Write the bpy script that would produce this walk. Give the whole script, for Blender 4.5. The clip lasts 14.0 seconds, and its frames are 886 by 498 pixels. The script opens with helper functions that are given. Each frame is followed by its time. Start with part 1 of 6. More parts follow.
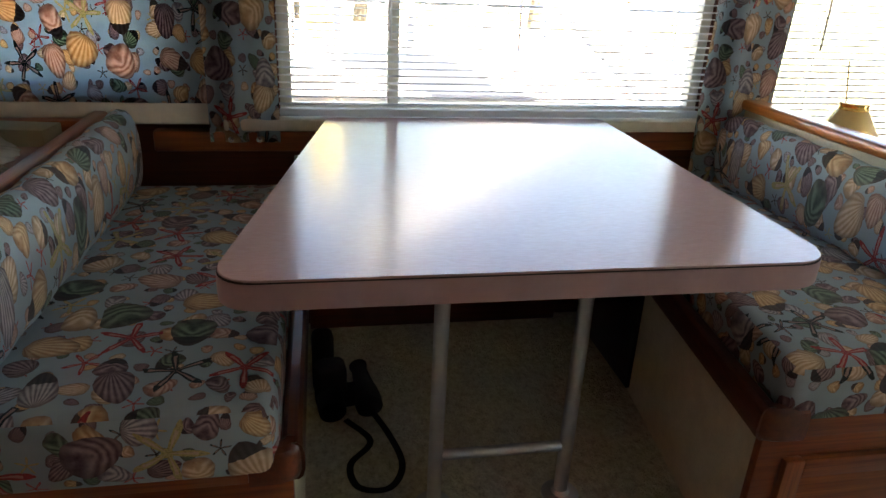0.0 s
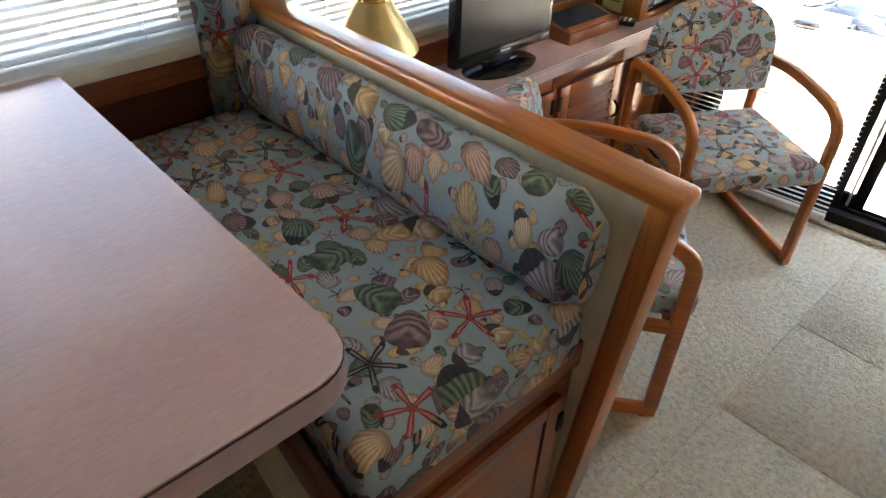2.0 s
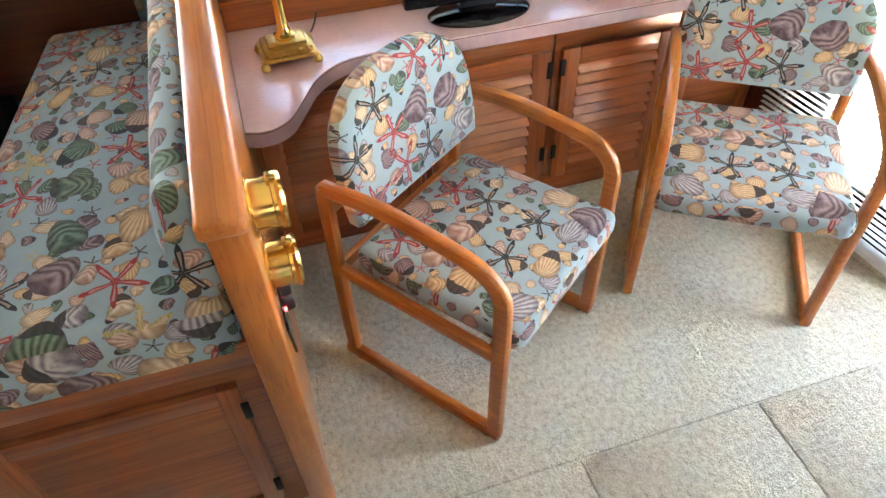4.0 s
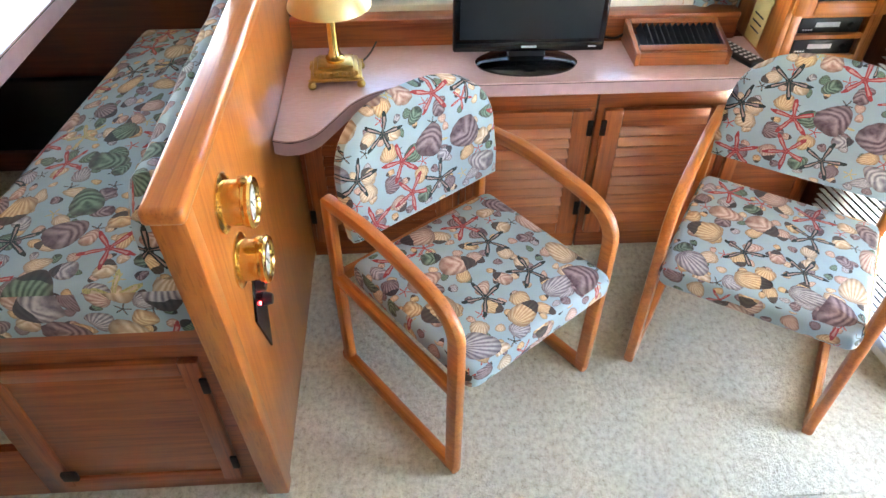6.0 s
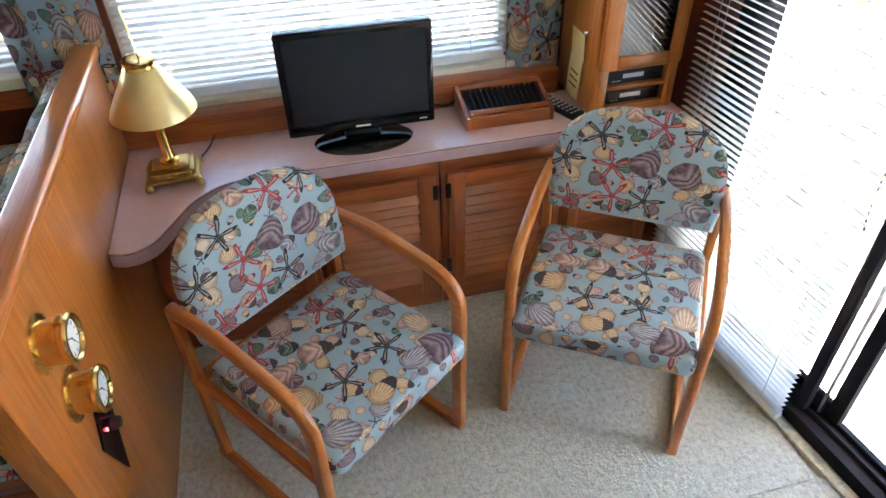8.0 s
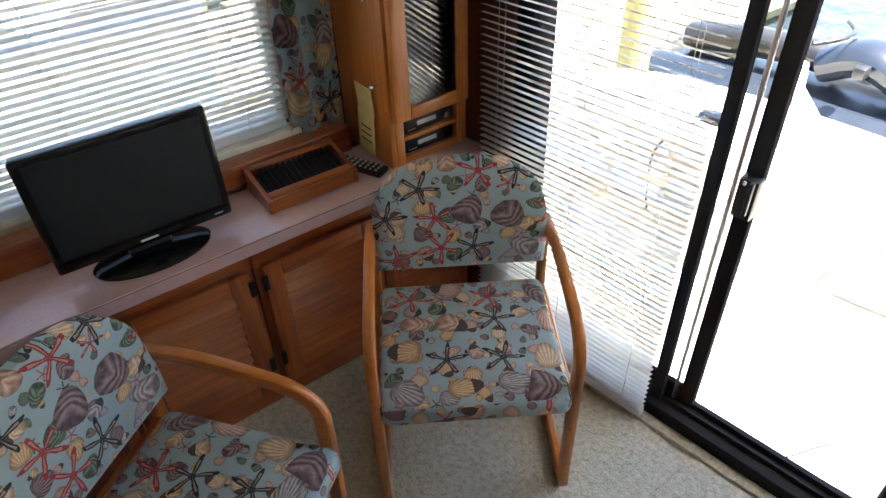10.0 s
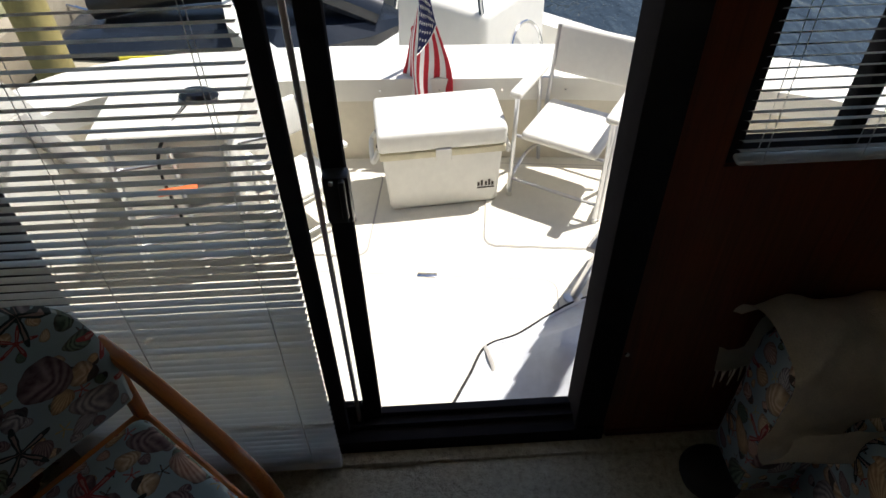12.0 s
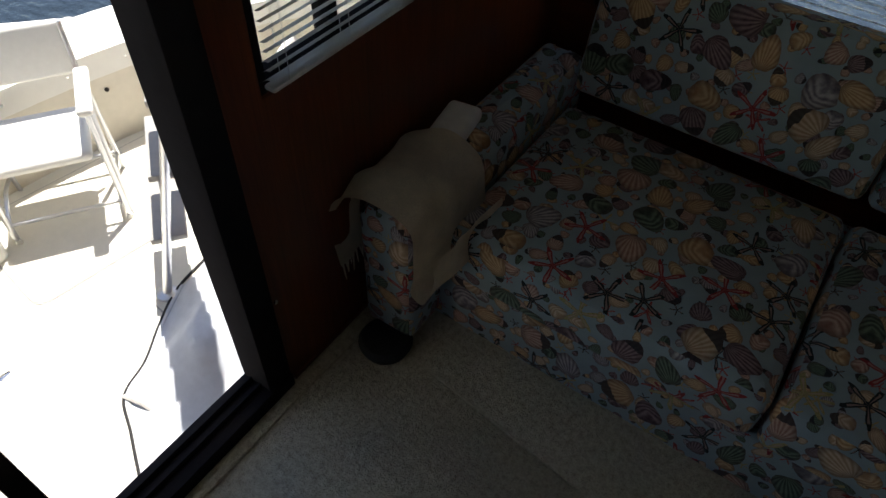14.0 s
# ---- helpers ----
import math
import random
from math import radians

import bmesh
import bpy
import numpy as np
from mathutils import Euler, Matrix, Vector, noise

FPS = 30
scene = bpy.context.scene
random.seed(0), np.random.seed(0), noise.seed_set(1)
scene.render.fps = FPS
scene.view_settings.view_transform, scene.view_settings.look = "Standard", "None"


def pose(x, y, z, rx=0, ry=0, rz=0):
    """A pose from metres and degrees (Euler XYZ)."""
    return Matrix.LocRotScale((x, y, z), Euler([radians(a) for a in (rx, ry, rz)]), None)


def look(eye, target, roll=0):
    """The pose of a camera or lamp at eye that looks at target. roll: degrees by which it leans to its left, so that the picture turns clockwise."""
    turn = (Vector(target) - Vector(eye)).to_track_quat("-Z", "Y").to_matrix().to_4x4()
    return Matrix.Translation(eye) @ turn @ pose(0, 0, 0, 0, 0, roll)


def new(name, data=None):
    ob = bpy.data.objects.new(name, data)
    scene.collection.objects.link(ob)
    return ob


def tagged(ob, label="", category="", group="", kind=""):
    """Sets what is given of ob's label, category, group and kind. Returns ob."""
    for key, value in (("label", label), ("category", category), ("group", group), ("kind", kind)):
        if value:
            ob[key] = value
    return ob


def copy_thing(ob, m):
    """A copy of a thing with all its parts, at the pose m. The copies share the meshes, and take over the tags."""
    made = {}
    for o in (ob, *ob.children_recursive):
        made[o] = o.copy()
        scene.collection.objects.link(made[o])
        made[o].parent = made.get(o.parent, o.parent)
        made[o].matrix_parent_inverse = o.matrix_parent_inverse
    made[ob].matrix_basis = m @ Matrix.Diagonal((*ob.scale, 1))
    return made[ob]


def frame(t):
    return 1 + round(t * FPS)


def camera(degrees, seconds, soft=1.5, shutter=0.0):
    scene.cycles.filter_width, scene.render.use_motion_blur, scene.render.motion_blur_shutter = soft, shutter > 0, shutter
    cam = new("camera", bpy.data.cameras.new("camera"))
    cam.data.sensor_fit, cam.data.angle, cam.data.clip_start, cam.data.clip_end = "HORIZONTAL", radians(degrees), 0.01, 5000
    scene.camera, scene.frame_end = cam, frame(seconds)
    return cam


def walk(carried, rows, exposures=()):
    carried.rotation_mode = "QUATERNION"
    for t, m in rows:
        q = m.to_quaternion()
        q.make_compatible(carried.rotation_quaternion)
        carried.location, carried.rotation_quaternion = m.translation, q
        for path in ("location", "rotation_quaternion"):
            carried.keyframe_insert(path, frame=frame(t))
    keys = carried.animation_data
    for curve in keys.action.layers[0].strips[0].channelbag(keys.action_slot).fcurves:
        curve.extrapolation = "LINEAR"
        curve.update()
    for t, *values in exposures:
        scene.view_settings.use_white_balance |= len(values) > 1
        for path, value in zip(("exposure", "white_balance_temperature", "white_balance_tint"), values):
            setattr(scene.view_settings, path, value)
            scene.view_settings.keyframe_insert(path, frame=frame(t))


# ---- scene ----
cam = camera(66.5, 14.0)
PATH = [
    (0, (2.984, 2.932, 1.38), (3.325, 4.743, 0.602), 2.6),
    (0.5, (2.982, 3.184, 1.446), (3.824, 4.797, 0.617), 2.0),
    (1, (3.052, 3.337, 1.605), (4.168, 4.609, 0.541), 4.4),
    (1.5, (3.275, 3.324, 1.595), (4.406, 4.508, 0.446), 2.5),
    (2, (3.504, 3.371, 1.557), (4.609, 4.509, 0.339), 1.7),
    (2.5, (3.769, 3.376, 1.549), (4.775, 4.459, 0.202), 0.7),
    (2.7, (3.872, 3.329, 1.565), (4.827, 4.417, 0.185), -0.3),
    (4.8, (4.641, 2.956, 1.599), (4.745, 4.367, 0.186), -0.5),
    (5, (4.649, 2.941, 1.603), (4.733, 4.359, 0.195), -0.4),
    (5.5, (4.68, 2.934, 1.622), (4.759, 4.37, 0.232), -0.5),
    (6, (4.742, 2.939, 1.644), (4.832, 4.408, 0.29), 0.2),
    (6.5, (4.802, 2.952, 1.663), (4.978, 4.445, 0.344), -0.2),
    (7, (4.847, 2.95, 1.684), (5.126, 4.441, 0.381), -1.0),
    (9.3, (4.955, 3.007, 1.823), (5.437, 4.496, 0.578), -2.4),
    (9.5, (4.917, 3.053, 1.8), (5.546, 4.498, 0.57), -1.7),
    (10, (4.897, 3.201, 1.781), (5.813, 4.471, 0.537), -1.9),
    (10.5, (4.911, 3.354, 1.743), (6.009, 4.453, 0.484), -1.3),
    (11, (5.054, 3.472, 1.702), (6.289, 4.365, 0.407), -1.8),
    (11.5, (5.207, 3.548, 1.639), (6.602, 4.069, 0.304), -2.4),
    (12, (5.292, 3.57, 1.657), (6.734, 3.695, 0.277), -1.5),
    (12.5, (5.339, 3.493, 1.661), (6.758, 3.31, 0.263), -1.4),
    (13, (5.346, 3.456, 1.604), (6.689, 2.917, 0.223), -0.4),
    (13.5, (5.352, 3.547, 1.61), (6.531, 2.729, 0.217), -0.1),
    (14, (5.365, 3.726, 1.694), (6.217, 2.706, 0.199), 2.6),
]
EXPOSURES = [(0.0, 4.05, 7100, 13), (1.0, 3.75, 7250, 13), (2.0, 4.35, 7200, 12), (2.7, 5.05, 7150, 11), (4.8, 5.45, 6700, 10), (6.0, 5.48, 6500, 10),
             (7.2, 5.08, 6250, 10), (9.4, 3.85, 6550, 11), (10.2, 3.5, 6700, 11), (10.8, 2.4, 6600, 11), (11.4, 0.8, 6500, 10), (12.0, 0.4, 6450, 10), (13.4, 0.45, 6450, 10), (14.0, 0.9, 6400, 10)]
walk(cam, [(t, look(eye, target, roll)) for t, eye, target, roll in PATH], EXPOSURES)

# ---- daylight ----
SUN_AZ, SUN_EL = radians(-60), radians(67)
world = bpy.data.worlds.new("daylight")
scene.world = world
world.use_nodes = True
wn = world.node_tree
sky = wn.nodes.new("ShaderNodeTexSky")
sky.sky_type, sky.sun_disc, sky.sun_elevation = "NISHITA", False, SUN_EL
sky.sun_rotation = radians(90) - SUN_AZ
wn.nodes["Background"].inputs["Strength"].default_value = 0.09
wn.links.new(sky.outputs[0], wn.nodes["Background"].inputs["Color"])
sun = new("sun", bpy.data.lights.new("sun", "SUN"))
sun.data.energy, sun.data.angle, sun.data.color = 5.0, radians(0.5), (1.0, 0.95, 0.88)
sun.matrix_world = look((math.cos(SUN_AZ) * math.cos(SUN_EL) * 30, math.sin(SUN_AZ) * math.cos(SUN_EL) * 30, math.sin(SUN_EL) * 30), (0, 0, 0))


# ---- materials ----
class Nodes:
    """A short hand for node trees."""

    def __init__(self, name):
        self.mat = bpy.data.materials.new(name)
        self.mat.use_nodes = True
        self.tree = self.mat.node_tree
        self.bsdf = self.tree.nodes["Principled BSDF"]

    def node(self, kind, settings=None, **inputs):
        n = self.tree.nodes.new("ShaderNode" + kind)
        for key, value in (settings or {}).items():
            if key == "operation":
                n.operation = value
            elif key == "data_type":
                n.data_type = value
            elif key == "blend_type":
                n.blend_type = value
            elif key == "rotation_type":
                n.rotation_type = value
            elif key == "voronoi_dimensions":
                n.voronoi_dimensions = value
        for key, value in inputs.items():
            slot = n.inputs[int(key[1:])] if key[0] == "i" and key[1:].isdigit() else n.inputs[key.replace("_", " ")]
            self.put(slot, value)
        return n

    def put(self, slot, value):
        if isinstance(value, bpy.types.NodeSocket):
            self.tree.links.new(value, slot)
        elif value is not None:
            slot.default_value = value

    def math(self, op, a, b=None, c=None):
        return self.node("Math", {"operation": op}, i0=a, i1=b, i2=c).outputs[0]

    def mix(self, fac, a, b, mode="MIX"):
        n = self.node("Mix", {"data_type": "RGBA", "blend_type": mode})
        self.put(n.inputs[0], fac), self.put(n.inputs[6], a), self.put(n.inputs[7], b)
        return n.outputs[2]

    def ramp(self, fac, stops, mode="LINEAR"):
        n = self.node("ValToRGB", Fac=fac)
        r = n.color_ramp
        r.interpolation = mode
        while len(r.elements) < len(stops):
            r.elements.new(0.5)
        for e, (pos, col) in zip(r.elements, stops):
            e.position, e.color = pos, (*col, 1)
        return n.outputs[0]

    def coord(self, which="Object"):
        return self.node("TexCoord").outputs[which]

    def mapped(self, vec, scale=(1, 1, 1), loc=(0, 0, 0), rot=(0, 0, 0)):
        return self.node("Mapping", Vector=vec, Scale=scale, Location=loc, Rotation=rot).outputs[0]

    def noise(self, vec, scale, detail=3.0, rough=0.55):
        return self.node("TexNoise", Vector=vec, Scale=scale, Detail=detail, Roughness=rough).outputs[0]

    def finish(self, color=None, rough=None, metal=None, height=None, strength=0.2, distance=0.01, **more):
        b = self.bsdf.inputs
        self.put(b["Base Color"], color if not isinstance(color, tuple) else (*color, 1))
        self.put(b["Roughness"], rough), self.put(b["Metallic"], metal)
        if height is not None:
            self.put(b["Normal"], self.node("Bump", Height=height, Strength=strength, Distance=distance).outputs[0])
        for key, value in more.items():
            self.put(b[key.replace("_", " ")], value)
        return self.mat


def plain(name, color, rough=0.5, metal=0.0, vary=0.12, bump=0.1, scale=30, **more):
    """Paint, plastic or metal with slight mottling and uneven gloss."""
    n = Nodes(name)
    v = n.coord()
    a, b = n.noise(v, scale, 4), n.noise(v, scale * 0.12, 2)
    both = n.math("ADD", n.math("MULTIPLY", a, 0.5), n.math("MULTIPLY", b, 0.5))
    dark, light = tuple(c * (1 - vary) for c in color), tuple(min(1, c * (1 + vary)) for c in color)
    col = n.ramp(both, [(0.3, dark), (0.7, light)])
    r = n.node("MapRange", Value=b, i3=max(0, rough - 0.06), i4=min(1, rough + 0.1)).outputs[0]
    return n.finish(col, r, metal, a, bump, 0.002, **more)


def wood(name, dark, light, axis="Z", rough=0.28, coat=0.35):
    """Varnished timber, its grain along one axis."""
    n = Nodes(name)
    info = n.node("ObjectInfo")
    shift = n.node("VectorMath", {"operation": "ADD"}, i0=n.coord(), i1=n.node("CombineXYZ", X=n.math("MULTIPLY", info.outputs["Random"], 7.0), Y=info.outputs["Random"], Z=n.math("MULTIPLY", info.outputs["Random"], 3.0)).outputs[0]).outputs[0]
    scale = {"X": (1.2, 22, 22), "Y": (22, 1.2, 22), "Z": (22, 22, 1.2)}[axis]
    v = n.mapped(shift, scale)
    broad = n.noise(v, 0.6, 3)
    bent = n.node("VectorMath", {"operation": "ADD"}, i0=v, i1=n.node("CombineXYZ", X=broad, Y=broad, Z=broad).outputs[0]).outputs[0]
    fine = n.noise(bent, 3.2, 6, 0.65)
    pores = n.noise(n.mapped(shift, tuple(s * (1.0 if s < 5 else 6) for s in scale)), 1.6, 2)
    both = n.math("ADD", n.math("MULTIPLY", fine, 0.65), n.math("MULTIPLY", broad, 0.35))
    col = n.ramp(both, [(0.32, dark), (0.5, tuple((a + b) / 2 for a, b in zip(dark, light))), (0.68, light)])
    col = n.mix(n.math("MULTIPLY", n.math("LESS_THAN", pores, 0.4), 0.35), col, (*[c * 0.6 for c in dark], 1))
    return n.finish(col, rough, 0.0, fine, 0.12, 0.003, Coat_Weight=coat, Coat_Roughness=0.12)


TEAK = {a: wood("varnished_teak_" + a, (0.17, 0.036, 0.009), (0.43, 0.122, 0.028), a) for a in "XYZ"}
HONEY = {a: wood("honey_oak_" + a, (0.36, 0.096, 0.014), (0.58, 0.2, 0.037), a) for a in "XYZ"}
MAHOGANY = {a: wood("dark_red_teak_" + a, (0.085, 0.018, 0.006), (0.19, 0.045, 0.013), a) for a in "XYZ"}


def shell_print(name, base=(0.3, 0.385, 0.42)):
    """Pale blue cotton printed with sea shells and starfish."""
    n = Nodes(name)
    uv = n.coord("UV")
    weave = n.noise(uv, 900, 2)
    soft = n.noise(uv, 9, 3)
    col = n.ramp(soft, [(0.3, tuple(c * 0.88 for c in base)), (0.7, tuple(c * 1.08 for c in base))])
    deep = [(0.0, (0.4, 0.24, 0.12)), (0.18, (0.008, 0.022, 0.014)), (0.34, (0.045, 0.012, 0.024)), (0.52, (0.4, 0.2, 0.08)), (0.7, (0.09, 0.075, 0.11)), (0.82, (0.3, 0.13, 0.09))]
    pale = [(0.0, (0.74, 0.58, 0.4)), (0.18, (0.2, 0.28, 0.19)), (0.34, (0.35, 0.25, 0.25)), (0.52, (0.72, 0.52, 0.29)), (0.7, (0.55, 0.5, 0.48)), (0.82, (0.66, 0.47, 0.36))]

    def motifs(col, scale, radius, loc, star_share, seed):
        v = n.mapped(uv, (scale, scale, scale), loc)
        vor = n.node("TexVoronoi", {"voronoi_dimensions": "2D"}, Vector=v, Scale=1.0, Randomness=0.5)
        rnd = n.node("SeparateColor", Color=vor.outputs["Color"])
        local = n.node("VectorMath", {"operation": "SUBTRACT"}, i0=v, i1=vor.outputs["Position"]).outputs[0]
        turned = n.node("VectorRotate", {"rotation_type": "Z_AXIS"}, Vector=local, Angle=n.math("MULTIPLY", rnd.outputs[1], 40.0 * seed)).outputs[0]
        xyz = n.node("SeparateXYZ", Vector=turned)
        x, y = xyz.outputs[0], xyz.outputs[1]
        wob = n.math("MULTIPLY", n.math("SUBTRACT", n.noise(v, 5, 2), 0.5), 0.1)
        r = n.math("SQRT", n.math("ADD", n.math("MULTIPLY", x, x), n.math("MULTIPLY", y, y)))
        ang = n.math("ADD", n.math("ARCTAN2", y, x), n.math("MULTIPLY", wob, 2.0))
        # five tapering arms
        wave = n.math("ABSOLUTE", n.math("COSINE", n.math("MULTIPLY", ang, 2.5)))
        arm = n.math("POWER", wave, 7.0)
        edge = n.math("ADD", n.math("MULTIPLY_ADD", arm, radius * 1.12, radius * 0.2), n.math("MULTIPLY", wob, 0.4))
        star = n.math("LESS_THAN", r, edge)
        ridge = n.math("MULTIPLY", n.math("GREATER_THAN", wave, 0.985), n.math("LESS_THAN", r, radius * 0.95))
        kind = n.math("FRACT", n.math("MULTIPLY", rnd.outputs[2], 3.3))
        starcol = n.ramp(kind, [(0.0, (0.34, 0.035, 0.035)), (0.4, (0.006, 0.02, 0.02)), (0.78, (0.42, 0.36, 0.15))], "CONSTANT")
        starcol = n.mix(n.math("MULTIPLY", n.math("GREATER_THAN", n.noise(v, 30, 2), 0.55), 0.35), starcol, (0.03, 0.01, 0.012, 1))
        starcol = n.mix(n.math("MULTIPLY", ridge, 0.5), starcol, (0.62, 0.42, 0.36, 1))
        # fans, clams and cones, ribbed or banded
        stretch = n.math("MULTIPLY_ADD", rnd.outputs[0], 0.8, 0.95)
        taper = n.math("MULTIPLY_ADD", x, 0.9 / radius * n_taper, 1.0)
        yy = n.math("MULTIPLY", n.math("MULTIPLY", y, stretch), taper)
        rr = n.math("ADD", n.math("SQRT", n.math("ADD", n.math("MULTIPLY", x, x), n.math("MULTIPLY", yy, yy))), n.math("MULTIPLY", wob, 0.7))
        shell = n.math("LESS_THAN", rr, radius)
        hinge = n.math("ARCTAN2", yy, n.math("ADD", x, radius * 1.05))
        ribs = n.math("SINE", n.math("MULTIPLY", hinge, 26.0))
        bands = n.math("SINE", n.math("MULTIPLY_ADD", n.math("ADD", rr, n.math("MULTIPLY", x, 1.3)), 10.0 / radius, n.math("MULTIPLY", wob, 20.0)))
        which = n.math("GREATER_THAN", n.math("FRACT", n.math("MULTIPLY", rnd.outputs[0], 7.3)), 0.55)
        lines = n.node("Mix", {"data_type": "FLOAT"}, i0=which, i2=ribs, i3=bands).outputs[0]
        q = n.math("FRACT", n.math("MULTIPLY", rnd.outputs[2], 5.7))
        mottle = n.math("MULTIPLY_ADD", n.noise(v, 9, 3), 0.9, -0.45)
        fac = n.node("Clamp", Value=n.math("ADD", n.math("MULTIPLY_ADD", lines, 0.36, 0.56), mottle)).outputs[0]
        body = n.mix(fac, n.ramp(q, deep, "CONSTANT"), n.ramp(q, pale, "CONSTANT"))
        tip = n.math("GREATER_THAN", n.math("ADD", x, n.math("MULTIPLY", wob, 1.5)), radius * 0.36)
        tip = n.math("MULTIPLY", tip, n.math("GREATER_THAN", n.math("FRACT", n.math("MULTIPLY", rnd.outputs[1], 9.1)), 0.62))
        body = n.mix(n.math("MULTIPLY", tip, 0.9), body, (0.012, 0.014, 0.02, 1))
        fade = n.node("MapRange", Value=rr, i1=radius * 0.6, i2=radius, i3=0.0, i4=0.6).outputs[0]
        body = n.mix(fade, body, (0.06, 0.035, 0.035, 1))
        is_star = n.math("LESS_THAN", n.math("FRACT", n.math("MULTIPLY", rnd.outputs[1], 13.7)), star_share)
        mask = n.node("Mix", {"data_type": "FLOAT"}, i0=is_star, i2=shell, i3=star).outputs[0]
        return n.mix(mask, col, n.mix(is_star, body, starcol))

    n_taper = 0.35
    col = motifs(col, 21, 0.28, (0.3, 0.7, 0), 0.2, 1.7)
    col = motifs(col, 13.5, 0.36, (0.1, 0.45, 0), 0.05, 1.3)
    col = motifs(col, 8.3, 0.39, (0.62, 0.2, 0), 0.42, 1.0)
    return n.finish(col, 0.85, 0.0, weave, 0.15, 0.001, Sheen_Weight=0.1)


FABRIC = shell_print("shell_print_cotton")


def carpet_material():
    n = Nodes("cream_cut_pile_carpet")
    v = n.coord()
    tuft, clump, broad = n.noise(v, 260, 2, 0.7), n.noise(n.mapped(v, (1.0, 0.8, 1.0)), 62, 4, 0.75), n.noise(v, 3.4, 5)
    both = n.math("ADD", n.math("MULTIPLY", tuft, 0.25), n.math("MULTIPLY", clump, 0.75))
    # the ramp's dark beige end paints soft shadows between the tufts
    col = n.ramp(both, [(0.34, (0.4, 0.345, 0.235)), (0.44, (0.58, 0.53, 0.39)), (0.54, (0.71, 0.67, 0.52)), (0.68, (0.82, 0.79, 0.65))])
    col = n.mix(n.math("MULTIPLY", n.ramp(broad, [(0.4, (0, 0, 0)), (0.65, (1, 1, 1))]), 0.2), col, (0.42, 0.35, 0.24, 1), "MIX")
    return n.finish(col, 0.95, 0.0, both, 1.0, 0.03, Sheen_Weight=0.15)


CARPET = carpet_material()


def laminate_material():
    n = Nodes("dusty_pink_laminate")
    v = n.coord()
    fine, broad = n.noise(n.mapped(v, (60, 500, 60)), 1.0, 3), n.noise(v, 4, 3)
    col = n.ramp(fine, [(0.3, (0.56, 0.37, 0.35)), (0.7, (0.64, 0.45, 0.43))])
    smear = n.node("MapRange", Value=broad, i3=0.15, i4=0.25).outputs[0]
    return n.finish(col, smear, 0.0, fine, 0.03, 0.001, Specular_IOR_Level=0.95)


LAMINATE = laminate_material()
EDGING = plain("mauve_edge_strip", (0.44, 0.29, 0.29), 0.4)
EDGE_LINE = plain("black_glue_line", (0.02, 0.012, 0.012), 0.7)
CREAM_PANEL = plain("cream_textured_panel", (0.62, 0.58, 0.44), 0.85, bump=0.5, scale=160)
CREAM_PAINT = plain("cream_gloss_paint", (0.72, 0.68, 0.56), 0.35)


def blind_material():
    """Thin white slats that let part of the daylight through."""
    n = Nodes("white_blind_slat")
    v = n.coord()
    n.finish(n.ramp(n.noise(v, 14, 3), [(0.3, (0.74, 0.74, 0.72)), (0.7, (0.82, 0.82, 0.8))]), 0.45)
    glow = n.node("BsdfTranslucent", Color=(0.8, 0.8, 0.77, 1))
    both = n.node("MixShader", i0=0.35, i1=n.bsdf.outputs[0], i2=glow.outputs[0])
    n.tree.links.new(both.outputs[0], n.tree.nodes["Material Output"].inputs["Surface"])
    return n.mat


WHITE_VINYL = blind_material()
GELCOAT = plain("white_gelcoat", (0.78, 0.76, 0.7), 0.4, vary=0.05, scale=12)
DECK = plain("off_white_nonskid_deck", (0.74, 0.71, 0.62), 0.75, vary=0.06, bump=0.35, scale=220)
HULL_GREY = plain("weathered_grey_gelcoat", (0.4, 0.38, 0.35), 0.6)
WHITE_PLASTIC = plain("white_moulded_plastic", (0.8, 0.79, 0.74), 0.45, vary=0.06)
WHITE_VINYL_PAD = plain("white_padded_vinyl", (0.8, 0.78, 0.72), 0.55, vary=0.05, bump=0.25)
ALU = plain("brushed_aluminium", (0.62, 0.62, 0.63), 0.3, 1.0, vary=0.08)
DARK_FRAME = plain("dark_bronze_aluminium", (0.026, 0.024, 0.026), 0.6, 0.0, Specular_IOR_Level=0.0, IOR=1.02)
BRASS = plain("polished_brass", (0.75, 0.5, 0.16), 0.16, 1.0, vary=0.1, bump=0.05)
OLD_BRASS = plain("cast_antique_brass", (0.52, 0.33, 0.1), 0.34, 1.0, vary=0.25, bump=0.5, scale=80)
CHROME = plain("chrome", (0.75, 0.75, 0.76), 0.1, 1.0, vary=0.04)
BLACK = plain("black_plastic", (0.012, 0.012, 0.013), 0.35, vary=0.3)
GLOSS_BLACK = plain("gloss_black_plastic", (0.006, 0.006, 0.007), 0.12, vary=0.2, bump=0.02)
SCREEN = plain("dark_lcd_screen", (0.012, 0.015, 0.018), 0.3, vary=0.1, bump=0.0)
SILVER_PRINT = plain("silver_print", (0.6, 0.6, 0.62), 0.4)
BLACK_IRON = plain("black_iron", (0.016, 0.013, 0.011), 0.5, 0.6)
DIAL = plain("white_dial", (0.8, 0.79, 0.74), 0.35, vary=0.04)
SHADE = plain("pale_gold_metal_shade", (0.62, 0.47, 0.22), 0.36, 0.75, vary=0.1)
PAPER = plain("yellow_card", (0.66, 0.53, 0.22), 0.7)
INK = plain("dark_ink", (0.05, 0.04, 0.03), 0.7)
RED = plain("red_cotton", (0.5, 0.02, 0.035), 0.8)
WHITE_CLOTH = plain("white_cotton", (0.78, 0.77, 0.75), 0.85)
NAVY = plain("navy_cotton", (0.025, 0.035, 0.13), 0.8)
